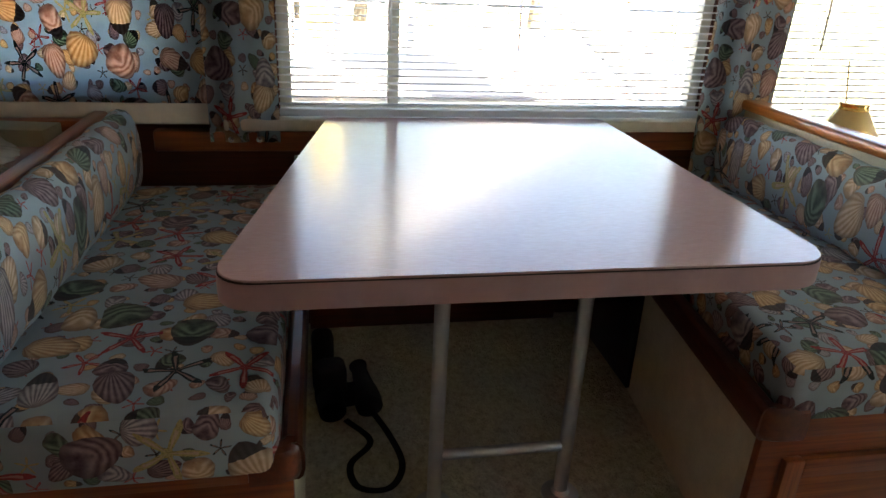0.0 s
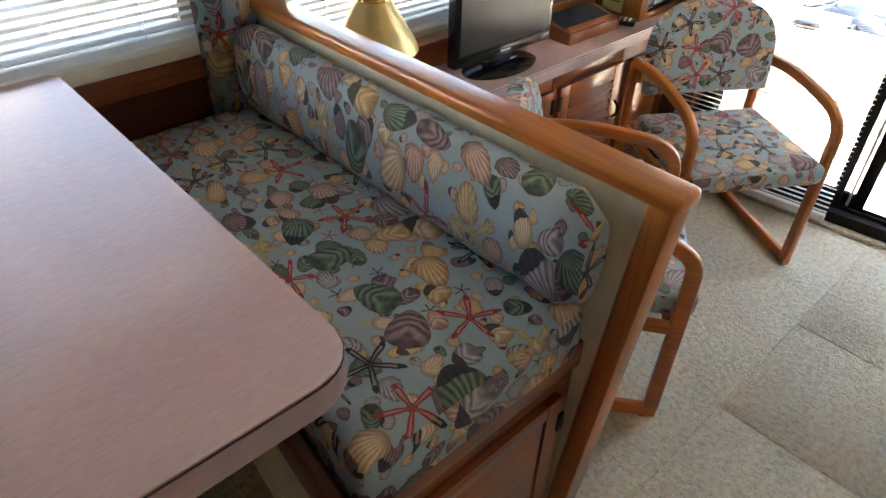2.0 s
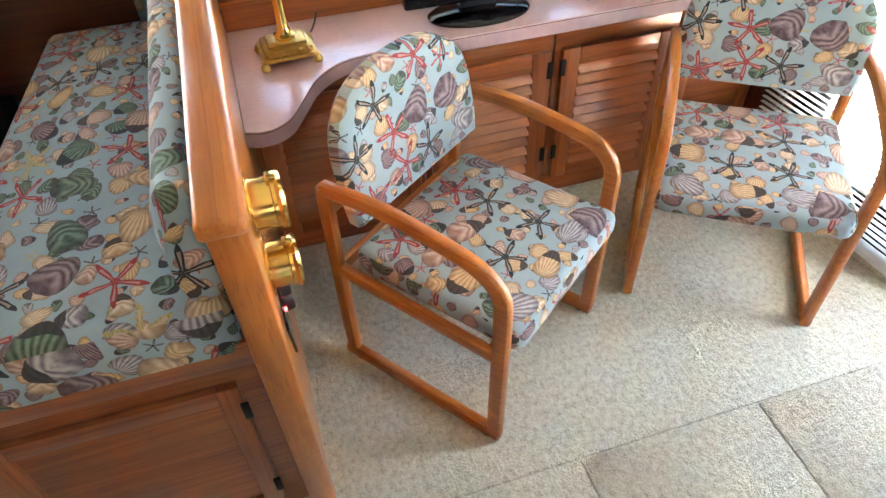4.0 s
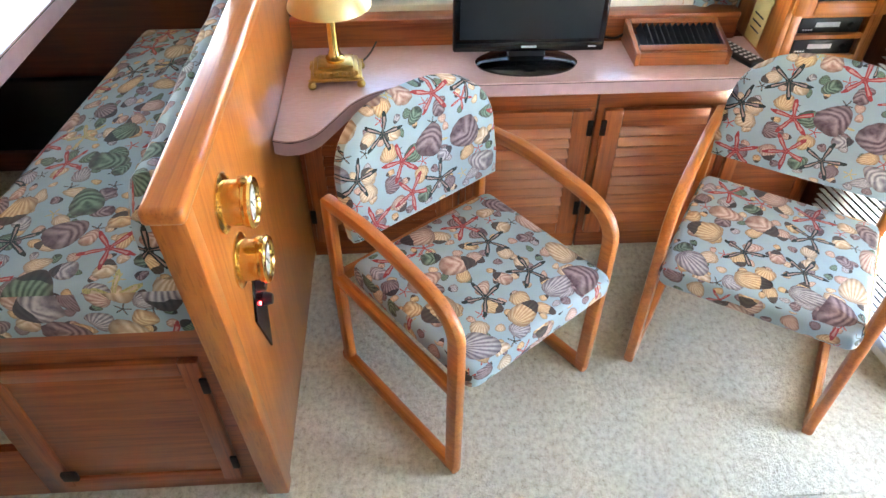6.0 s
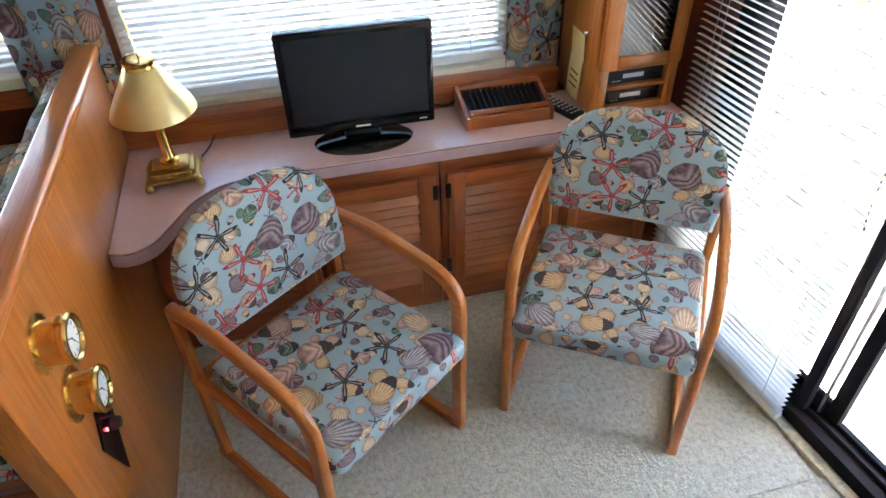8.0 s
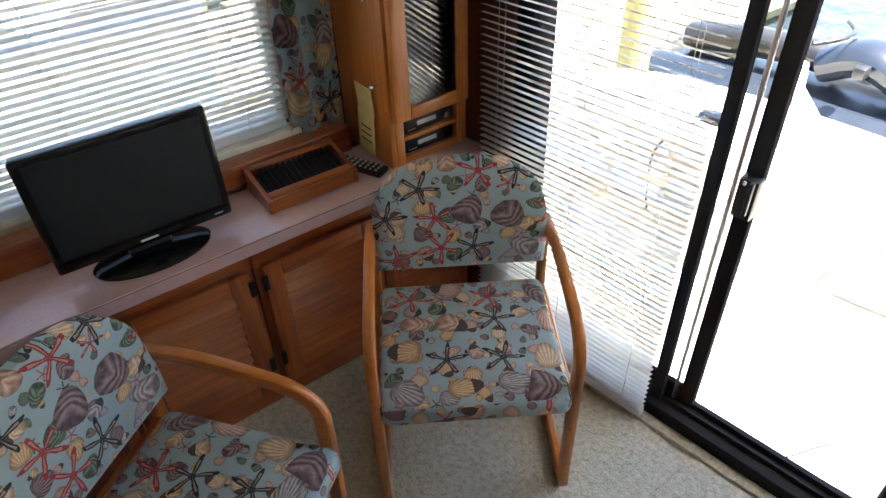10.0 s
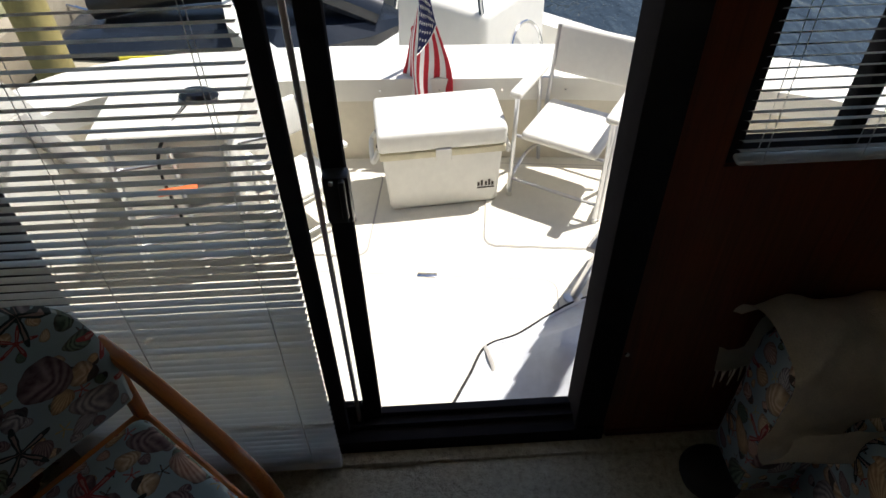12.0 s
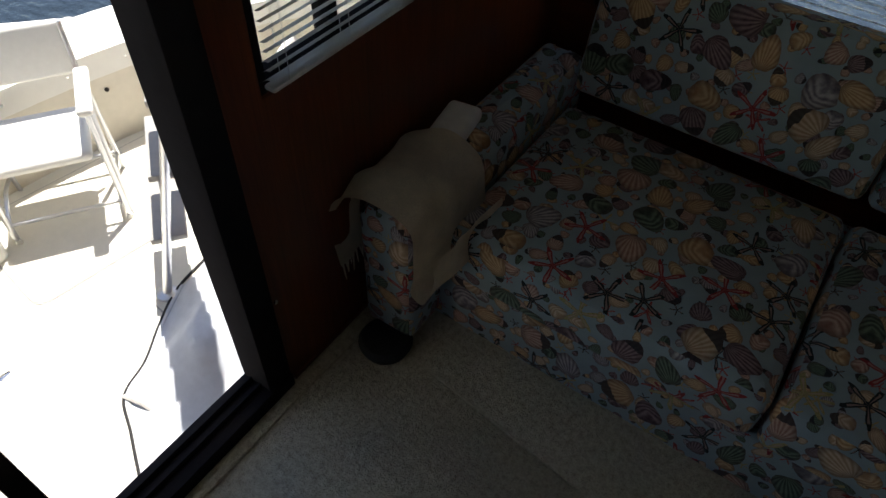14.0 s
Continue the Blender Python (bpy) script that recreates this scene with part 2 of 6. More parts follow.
WOOL = plain("cream_wool_blanket", (0.78, 0.7, 0.56), 0.95, bump=0.8, scale=240)
CANVAS = plain("grey_white_canvas", (0.6, 0.62, 0.66), 0.8, bump=0.4)
ROPE = plain("black_rope", (0.02, 0.018, 0.018), 0.8)
ORANGE = plain("orange_plastic", (0.7, 0.16, 0.05), 0.5)
FADED_TIMBER = plain("weathered_pile_timber", (0.42, 0.34, 0.13), 0.9, vary=0.3, bump=0.8, scale=18)
DOCK_TIMBER = plain("grey_dock_timber", (0.4, 0.34, 0.25), 0.9, vary=0.25, bump=0.7, scale=20)
GRASS = plain("dry_grass_bank", (0.2, 0.19, 0.1), 0.95, vary=0.4, bump=1.0, scale=6)
LEAF = plain("green_leaf", (0.07, 0.12, 0.035), 0.6, vary=0.4)
BARK = plain("bark", (0.16, 0.12, 0.08), 0.9, vary=0.3, bump=0.8)
PLASTIC_BAG = plain("crumpled_clear_plastic", (0.75, 0.76, 0.76), 0.22, vary=0.08, bump=0.9, scale=25, Alpha=0.55)
HEADLINER = plain("cream_vinyl_headliner", (0.7, 0.67, 0.58), 0.7, bump=0.3, scale=120)
LEATHER = plain("black_rubber_armour", (0.014, 0.014, 0.014), 0.6, bump=0.5, scale=200)
JET = plain("navy_black_hull", (0.015, 0.02, 0.03), 0.2)
YELLOW = plain("yellow_decal", (0.7, 0.62, 0.05), 0.5)
RED_GLOW = plain("red_indicator", (0.8, 0.02, 0.02), 0.3, Emission_Color=(1, 0.02, 0.02, 1), Emission_Strength=2.0)


def glass_material(name, tint, rough=0.0):
    n = Nodes(name)
    return n.finish(tint, rough, 0.0, Transmission_Weight=1.0, IOR=1.05)


GLASS = glass_material("window_glass", (0.97, 0.98, 0.98))
DIAL_GLASS = glass_material("dial_glass", (0.98, 0.98, 0.98))


def smoked_material():
    n = Nodes("smoked_cabinet_glass")
    return n.finish((0.004, 0.004, 0.005), 0.04, 0.0, Specular_IOR_Level=1.0)


SMOKED = smoked_material()


def water_material():
    n = Nodes("harbour_water")
    v = n.coord()
    a, b = n.noise(n.mapped(v, (1, 1.8, 1)), 2.2, 4), n.noise(v, 0.3, 2)
    h = n.math("ADD", a, n.math("MULTIPLY", b, 0.6))
    return n.finish((0.02, 0.03, 0.04), 0.12, 0.0, h, 0.6, 0.12)


WATER = water_material()


# ---- shape helpers ----
def bm_new():
    return bmesh.new()


def box(bm, x0, x1, y0, y1, z0, z1, bevel=0.0, segments=2, m=None):
    made = bmesh.ops.create_cube(bm, size=1.0)["verts"]
    for v in made:
        v.co = Vector(((x0 + x1) / 2 + v.co.x * (x1 - x0), (y0 + y1) / 2 + v.co.y * (y1 - y0), (z0 + z1) / 2 + v.co.z * (z1 - z0)))
    if bevel > 0:
        edges = list({e for v in made for e in v.link_edges})
        made = [g for g in bmesh.ops.bevel(bm, geom=edges, offset=bevel, segments=segments, affect="EDGES", profile=0.5)["verts"]]
    if m is not None:
        for v in set(made):
            v.co = m @ v.co
    return bm


def cyl(bm, p0, p1, r0, r1=None, seg=16, cap=True):
    p0, p1 = Vector(p0), Vector(p1)
    r1 = r0 if r1 is None else r1
    turn = (p1 - p0).to_track_quat("Z", "Y")
    rings = []
    for p, r in ((p0, r0), (p1, r1)):
        rings.append([bm.verts.new(p + turn @ Vector((r * math.cos(2 * math.pi * k / seg), r * math.sin(2 * math.pi * k / seg), 0))) for k in range(seg)])
    for k in range(seg):
        bm.faces.new((rings[0][k], rings[0][(k + 1) % seg], rings[1][(k + 1) % seg], rings[1][k]))
    if cap:
        bm.faces.new(rings[0][::-1]), bm.faces.new(rings[1])
    return bm


def lathe(bm, profile, centre=(0, 0, 0), seg=28, axis=(0, 0, 1)):
    """Turn a profile of (radius, height) pairs about an axis."""
    c, turn = Vector(centre), Vector(axis).to_track_quat("Z", "Y")
    rings = [[bm.verts.new(c + turn @ Vector((max(r, 1e-4) * math.cos(2 * math.pi * k / seg), max(r, 1e-4) * math.sin(2 * math.pi * k / seg), h))) for k in range(seg)] for r, h in profile]
    for a, b in zip(rings, rings[1:]):
        for k in range(seg):
            bm.faces.new((a[k], a[(k + 1) % seg], b[(k + 1) % seg], b[k]))
    bm.faces.new(rings[0][::-1]), bm.faces.new(rings[-1])
    return bm


def smooth_line(points, steps=6):
    """A Catmull-Rom line through points."""
    p = [Vector(q) for q in points]
    p = [2 * p[0] - p[1], *p, 2 * p[-1] - p[-2]]
    out = []
    for a, b, c, d in zip(p, p[1:], p[2:], p[3:]):
        for k in range(steps):
            t = k / steps
            out.append(0.5 * (2 * b + (c - a) * t + (2 * a - 5 * b + 4 * c - d) * t * t + (3 * b - a - 3 * c + d) * t ** 3))
    return out + [p[-2]]


def sweep(bm, points, half_w, half_h, up=(0, 0, 1), seg=10, power=2.6, closed=False):
    """A bar with a rounded section along a line: half_w across, half_h along up."""
    pts = [Vector(q) for q in points]
    rings = []
    for k, p in enumerate(pts):
        if closed:
            d = (pts[(k + 1) % len(pts)] - pts[k - 1]).normalized()
        else:
            d = (pts[min(k + 1, len(pts) - 1)] - pts[max(k - 1, 0)]).normalized()
        u = Vector(up)
        u = u - d * u.dot(d)
        u = u.normalized() if u.length > 1e-4 else d.orthogonal().normalized()
        s = d.cross(u)
        ring = []
        for j in range(seg):
            a = 2 * math.pi * (j + 0.5) / seg
            ca, sa = math.cos(a), math.sin(a)
            ring.append(bm.verts.new(p + s * half_w * math.copysign(abs(ca) ** (2 / power), ca) + u * half_h * math.copysign(abs(sa) ** (2 / power), sa)))
        rings.append(ring)
    pairs = list(zip(rings, rings[1:])) + ([(rings[-1], rings[0])] if closed else [])
    for a, b in pairs:
        for j in range(seg):
            bm.faces.new((a[j], a[(j + 1) % seg], b[(j + 1) % seg], b[j]))
    if not closed:
        bm.faces.new(rings[0][::-1]), bm.faces.new(rings[-1])
    return bm


def slab(bm, outline, z0, z1, bevel=0.0, m=None, segments=2):
    """An outline in the plan, given thickness, with its rims bevelled."""
    low = [bm.verts.new((x, y, z0)) for x, y in outline]
    high = [bm.verts.new((x, y, z1)) for x, y in outline]
    k = len(outline)
    faces = [bm.faces.new(low[::-1]), bm.faces.new(high)]
    for i in range(k):
        bm.faces.new((low[i], low[(i + 1) % k], high[(i + 1) % k], high[i]))
    made = low + high
    if bevel > 0:
        rims = list({e for f in faces for e in f.edges})
        made = bmesh.ops.bevel(bm, geom=rims, offset=bevel, segments=segments, affect="EDGES", profile=0.5)["verts"] + made
    if m is not None:
        for v in {v for v in made if v.is_valid}:
            v.co = m @ v.co
    return bm


def rounded(x0, x1, y0, y1, radii, steps=6):
    """A rectangle's outline with rounded corners: radii for (x0,y0), (x1,y0), (x1,y1), (x0,y1)."""
    out = []
    corners = ((x0, y0, 1, 1, 180), (x1, y0, -1, 1, 270), (x1, y1, -1, -1, 0), (x0, y1, 1, -1, 90))
    for (x, y, sx, sy, a0), r in zip(corners, radii):
        if r <= 0:
            out.append((x, y))
            continue
        for k in range(steps + 1):
            a = radians(a0 + 90 * k / steps)
            out.append((x + sx * r + r * math.cos(a), y + sy * r + r * math.sin(a)))
    return out


def box_uv(bm, offset=(0.0, 0.0)):
    """Lay a print over a shape in metres, side by side."""
    layer = bm.loops.layers.uv.verify()
    bm.normal_update()
    for f in bm.faces:
        ax = max(range(3), key=lambda i: abs(f.normal[i]) + (0.25 if i == 2 else 0))
        for loop in f.loops:
            c = loop.vert.co
            u, v = ((c.y, c.z), (c.x, c.z), (c.x, c.y))[ax]
            loop[layer].uv = (u + offset[0], v + offset[1])


def part(name, bm, material, parent=None, label="", smooth=True, angle=35):
    """Links a bmesh as one mesh object under a thing or a part."""
    bmesh.ops.recalc_face_normals(bm, faces=bm.faces[:])
    if material is FABRIC and not bm.loops.layers.uv.active:
        box_uv(bm)
    mesh = bpy.data.meshes.new(name)
    bm.to_mesh(mesh)
    bm.free()
    if smooth:
        mesh.set_sharp_from_angle(angle=radians(angle))
        for p in mesh.polygons:
            p.use_smooth = True
        mesh.set_sharp_from_angle(angle=radians(angle))
    mesh.materials.append(material)
    ob = new(name, mesh)
    ob.parent = parent
    return tagged(ob, label) if label else ob


def thing(name, m, label, category, group="", kind=""):
    ob = new(name)
    ob.empty_display_size = 0.1
    ob.matrix_world = m
    return tagged(ob, label, category, group, kind)


def structure(name, bm, material, label, category=""):
    return tagged(part(name, bm, material), label, category or name.split("_")[0], kind="structure")


def bx(material, name, parent, x0, x1, y0, y1, z0, z1, bevel=0.003, label="", segments=2):
    return part(name, box(bm_new(), x0, x1, y0, y1, z0, z1, bevel, segments), material, parent, label)


def repeat(ob, m, parent):
    """Another piece on the same mesh."""
    c = ob.copy()
    scene.collection.objects.link(c)
    c.parent, c.matrix_basis = parent, m
    return c
AFT = pose(6.228, 3.933, 0, rz=7)  # the cabin's after bulkhead: x outward, y along it
STARBOARD = pose(6.14, 2.93, 0, rz=7) @ pose(-5.92, -2.98, 0)  # the sofa's side of the cabin, square to the bulkhead


# ---- the cabin's shell ----
def holed_wall(x0, x1, y0, y1, z0, z1, holes, along="x", m=None):
    """A wall with openings through it: holes as (a0, a1, z0, z1) along the wall."""
    bm = bm_new()
    cuts = sorted({x0 if along == "x" else y0, x1 if along == "x" else y1, *[h[0] for h in holes], *[h[1] for h in holes]})
    for a, b in zip(cuts, cuts[1:]):
        mid = (a + b) / 2
        spans, low = [], z0
        for h in sorted((h for h in holes if h[0] < mid < h[1]), key=lambda h: h[2]):
            if h[2] > low:
                spans.append((low, h[2]))
            low = h[3]
        if low < z1:
            spans.append((low, z1))
        for c, d in spans:
            if along == "x":
                box(bm, a, b, y0, y1, c, d, m=m)
            else:
                box(bm, x0, x1, a, b, c, d, m=m)
    bmesh.ops.remove_doubles(bm, verts=bm.verts[:], dist=0.0002)
    return bm


# carpet in sections, with cut lines round the floor hatches
def floor_piece(name, x0, x1, y0, y1, parent=None):
    return part(name, box(bm_new(), x0, x1, y0, y1, -0.03, 0.0, 0.004, 2), CARPET, parent)


floor = structure("floor", slab(bm_new(), [(-0.5, 0.5), (6.66, 0.5), (6.1, 5.05), (-0.5, 5.05)], -0.09, -0.007), CARPET, "cream cut-pile carpet over plywood cabin sole", "floor")
for x0, x1, y0, y1 in ((-0.4, 5.0075, 0.6, 3.732), (5.01, 5.5275, 2.95, 3.732), (5.53, 6.26, 2.95, 3.732), (5.01, 6.3, 0.6, 2.9485),
                       (-0.4, 6.17, 3.736, 4.9)):
    floor_piece("carpet_section", x0, x1, y0, y1, floor)
ceiling = structure("ceiling", box(bm_new(), -0.6, 6.9, 0.4, 5.3, 1.98, 2.06), HEADLINER, "cream vinyl headliner of the cabin")
roof = structure("roof", box(bm_new(), -0.8, 7.0, 0.3, 5.5, 2.07, 2.16, 0.02), GELCOAT, "white moulded cabin roof that overhangs the cockpit")
wall_port = structure("wall_port", holed_wall(-0.6, 6.2, 5.02, 5.1, -0.1, 2.0, [(2.86, 4.22, 0.935, 1.74), (4.44, 5.64, 0.8, 1.74), (1.1, 2.55, 1.02, 1.74)]),
                      MAHOGANY["X"], "dark varnished teak side wall of the cabin", "wall")
wall_starboard = structure("wall_starboard", holed_wall(-0.6, 6.4, 1.78, 1.86, -0.1, 2.0, [(4.0, 6.0, 0.58, 1.3)], m=STARBOARD), MAHOGANY["X"],
                           "dark teak side wall behind the sofa", "wall")
wall_forward = structure("wall_forward", box(bm_new(), -0.68, -0.6, 0.4, 5.3, -0.1, 2.06), TEAK["Z"], "teak forward bulkhead", "wall")
wall_aft = structure("wall_aft", holed_wall(0, 0.07, -2.4, 1.3, -0.1, 2.0, [(-0.7, 0.62, 0.0, 1.93), (-1.26, -0.8, 0.9, 1.6)], "y", AFT),
                     MAHOGANY["Z"], "dark teak after bulkhead with a doorway and a window", "wall")
platform = structure("platform", box(bm_new(), 0.5, 4.34, 3.875, 5.02, 0.0, 0.22, 0.006), CARPET, "raised carpeted dinette floor", "floor")
riser = structure("trim_riser", box(bm_new(), 0.5, 3.79, 3.85, 3.873, 0.0, 0.205, 0.003), TEAK["X"], "teak riser of the dinette step", "trim")


# ---- windows, blinds and curtains ----
def blind(name, m, width, z0, z1, tilt, label, wand=None, pitch=0.021, bottom=0.03):
    """A Venetian blind: head rail, slats, ladder cords, bottom rail. x runs along it."""
    t = thing(name, m, label, "blind")
    bx(WHITE_VINYL, "head_rail", t, 0, width, -0.018, 0.018, z1, z1 + 0.03)
    bx(WHITE_VINYL, "bottom_rail", t, 0, width, -0.014, 0.014, z0, z0 + bottom, 0.005)
    bm = bm_new()
    rows = []
    for k in range(5):
        a = (k / 4 - 0.5) * 2
        rows.append([bm.verts.new((x, a * 0.0125, 0.0022 * (1 - a * a))) for x in (0, width)])
    for a, b in zip(rows, rows[1:]):
        bm.faces.new((a[0], a[1], b[1], b[0]))
    bmesh.ops.solidify(bm, geom=bm.faces[:], thickness=0.0006)
    first, z, n = None, z0 + bottom + pitch * 0.6, 0
    while z < z1:
        turn = pose(0, 0, z, rx=tilt + random.uniform(-2, 2), ry=random.uniform(-0.06, 0.06))
        if first is None:
            first = part("slat", bm, WHITE_VINYL, t, smooth=True)
            first.matrix_basis = turn
        else:
            repeat(first, turn, t)
        z += pitch
    for f in (0.1, 0.5, 0.9):
        bm = bm_new()
        for dy in (-0.013, 0.013):
            cyl(bm, (width * f, dy, z0), (width * f, dy, z1), 0.0009, seg=5)
        part("ladder_cord", bm, WHITE_VINYL, t)
    if wand:
        part("tilt_wand", cyl(bm_new(), (width * wand, -0.03, z1), (width * wand, -0.034, z1 - 0.55), 0.004, seg=6), WHITE_VINYL, t)
    return t


def curtain(name, m, width, z0, z1, folds, depth, label, gather=0.0):
    """A hanging curtain with soft folds, x along it."""
    bm = bm_new()
    cols, rows = max(12, folds * 10), 10
    uvl = bm.loops.layers.uv.verify()
    grid = []
    for j in range(rows + 1):
        z = z0 + (z1 - z0) * j / rows
        line = []
        for i in range(cols + 1):
            u = i / cols
            ph = u * folds * 2 * math.pi
            pinch = 1 - gather * (1 - j / rows)
            y = depth * math.sin(ph + 0.5 * math.sin(j * 0.7)) * (0.6 + 0.4 * math.sin(u * 5 + j * 0.15))
            line.append((bm.verts.new((width * (0.5 + (u - 0.5) * pinch), y, z)), u))
        grid.append(line)
    for j in range(rows):
        for i in range(cols):
            f = bm.faces.new((grid[j][i][0], grid[j][i + 1][0], grid[j + 1][i + 1][0], grid[j + 1][i][0]))
            for loop, (a, b) in zip(f.loops, ((i, j), (i + 1, j), (i + 1, j + 1), (i, j + 1))):
                loop[uvl].uv = (a / cols * width * 1.25, z0 + (z1 - z0) * b / rows)
    bmesh.ops.solidify(bm, geom=bm.faces[:], thickness=0.0025)
    t = thing(name, m, label, "curtain")
    part("cloth", bm, FABRIC, t)
    bm = bm_new()
    for x in (0.06, width - 0.06):
        lathe(bm, [(0.0, 0), (0.009, 0.001), (0.009, 0.004), (0, 0.006)], (x, -depth - 0.004, z0 + 0.012), 8, (0, -1, 0))
    part("snap_button", bm, CHROME, t)
    return t


def window(name, m, x0, x1, z0, z1, label, posts=(), frame_mat=CREAM_PAINT, w=0.035):
    t = thing(name, m, label, "window", kind="structure")
    for a, b, c, d in ((x0, x1, z0, z0 + w), (x0, x1, z1 - w, z1)):
        bx(frame_mat, "window_frame", t, a, b, 0.0, 0.05, c, d)
    for a, b in ((x0, x0 + w), (x1 - w, x1), *[(p - w / 2, p + w / 2) for p in posts]):
        bx(frame_mat, "window_frame", t, a, b, 0.002, 0.048, z0 + w, z1 - w)
    edges = [x0 + w, *[p for p in posts], x1 - w]
    for a, b in zip(edges, edges[1:]):
        g = bx(GLASS, "pane", t, a, b, 0.022, 0.026, z0 + w, z1 - w, 0)
        g.visible_shadow = False
    return t


window("window_1", pose(0, 5.03, 0), 2.86, 4.22, 0.935, 1.74, "wide dinette window in a cream frame", (3.2,))
window("window_2", pose(0, 5.03, 0), 4.44, 5.64, 0.8, 1.74, "saloon side window in a cream frame")
window("window_3", pose(0, 5.03, 0), 1.1, 2.55, 1.02, 1.74, "forward side window behind a drawn curtain")
window("window_4", AFT @ pose(0.01, 0, 0, rz=-90), 0.8, 1.26, 0.9, 1.6, "after window in a dark aluminium frame", (1.03,), DARK_FRAME, 0.03)
window("window_5", STARBOARD @ pose(0, 1.85, 0, rz=180), -6.0, -4.0, 0.58, 1.3, "starboard side window in a dark frame", (-4.9,), DARK_FRAME, 0.03)
for name, x0, x1, z0, label in (("trim_sill_dinette", 2.5, 4.34, 0.84, "teak sill below the dinette window"), ("trim_sill_saloon", 4.4, 5.78, 0.705, "teak rail below the saloon window")):
    structure(name, box(bm_new(), x0, x1, 4.965, 5.018, z0, z0 + 0.06, 0.006), TEAK["X"], label, "trim")
structure("trim_cream_ledge", box(bm_new(), 2.7, 4.34, 4.955, 5.017, 0.902, 0.938, 0.008), CREAM_PAINT, "cream window ledge", "trim")
structure("trim_cream_ledge_saloon", box(bm_new(), 4.43, 5.66, 4.96, 5.017, 0.766, 0.798, 0.006), CREAM_PAINT, "cream lower window channel", "trim")
structure("trim_cream_band", box(bm_new(), 1.0, 2.76, 4.98, 5.017, 0.915, 1.01, 0.012), CREAM_PAINT, "cream moulded band below the forward curtain", "trim")

blind("venetian_blind", pose(2.86, 4.985, 0), 1.345, 0.945, 1.72, 3, "white Venetian blind, slats open, in the dinette window", 0.24, bottom=0.022)
blind("venetian_blind", pose(4.46, 4.99, 0), 1.15, 0.805, 1.72, 6, "white Venetian blind, slats open, over the saloon window", 0.1)
blind("venetian_blind", AFT @ pose(-0.06, 0.0, 0) @ pose(0, 0, 0, rz=90), 0.7, 0.025, 1.9, 15, "white Venetian blind hanging in front of the glass door", 0.35)
blind("venetian_blind", AFT @ pose(-0.02, -1.25, 0, rz=90), 0.445, 0.925, 1.6, 24, "white Venetian blind, slats open, in the after window", pitch=0.02, bottom=0.012)
blind("venetian_blind", STARBOARD @ pose(4.05, 1.9, 0), 1.87, 0.62, 1.27, 34, "white Venetian blind over the starboard window")
curtain("curtain", pose(2.66, 4.96, 0), 0.2, 0.87, 1.76, 2, 0.012, "narrow shell-print curtain at the dinette window's forward edge")
curtain("curtain", pose(4.17, 4.945, 0), 0.28, 0.73, 1.76, 2, 0.014, "narrow shell-print curtain between the two side windows", 0.12)
curtain("curtain", pose(5.6, 4.955, 0), 0.2, 0.715, 1.76, 2, 0.013, "narrow shell-print curtain beside the stereo cabinet", 0.1)
curtain("curtain", pose(1.05, 4.975, 0), 1.63, 0.98, 1.76, 3, 0.006, "flat shell-print curtain drawn over the forward window")


# ---- after doorway: a sliding glass door ----
def sliding_door():
    t = thing("door_1", AFT, "dark aluminium sliding glass door standing open", "door", kind="structure")
    bx(DARK_FRAME, "sill_track", t, -0.02, 0.09, -0.7, 0.62, 0.0, 0.055, 0.004)
    for k in (0.02, 0.055):
        bx(DARK_FRAME, "track_rib", t, k, k + 0.006, -0.68, 0.6, 0.055, 0.072, 0.001)
    bx(DARK_FRAME, "head_track", t, -0.01, 0.09, -0.7, 0.62, 1.87, 1.93, 0.004)
    bx(DARK_FRAME, "jamb", t, -0.012, 0.09, -0.7, -0.62, 0.055, 1.87, 0.005)
    bx(DARK_FRAME, "jamb", t, -0.012, 0.09, 0.56, 0.62, 0.055, 1.87, 0.005)
    fixed = bx(DARK_FRAME, "fixed_panel", t, 0.004, 0.03, -0.02, 0.016, 0.06, 1.87, 0.004)
    bx(DARK_FRAME, "bottom_rail", fixed, 0.006, 0.028, 0.016, 0.56, 0.06, 0.11, 0.003)
    bx(GLASS, "pane", fixed, 0.015, 0.02, 0.016, 0.56, 0.11, 1.87, 0).visible_shadow = False
    slide = bx(DARK_FRAME, "sliding_panel", t, 0.045, 0.072, -0.105, -0.06, 0.072, 1.87, 0.004)
    bx(DARK_FRAME, "bottom_rail", slide, 0.047, 0.07, -0.06, 0.53, 0.072, 0.12, 0.003)
    bx(GLASS, "pane", slide, 0.056, 0.061, -0.06, 0.53, 0.12, 1.87, 0).visible_shadow = False
    bx(ALU, "wear_strip", slide, 0.03, 0.044, -0.052, -0.042, 0.075, 1.87, 0.002, "bright aluminium weather strip")
    latch = bx(BLACK, "latch", slide, 0.008, 0.0445, -0.113, -0.063, 0.8, 0.91, 0.006, "black latch with a finger pull")
    bx(BLACK, "finger_pull", latch, -0.006, 0.008, -0.106, -0.094, 0.82, 0.91, 0.004)
    lathe(b := bm_new(), [(0.0, 0), (0.006, 0.001), (0.005, 0.004), (0, 0.005)], (0.008, -0.08, 0.9), 10, (-1, 0, 0))
    part("screw", b, CHROME, latch)
    return t


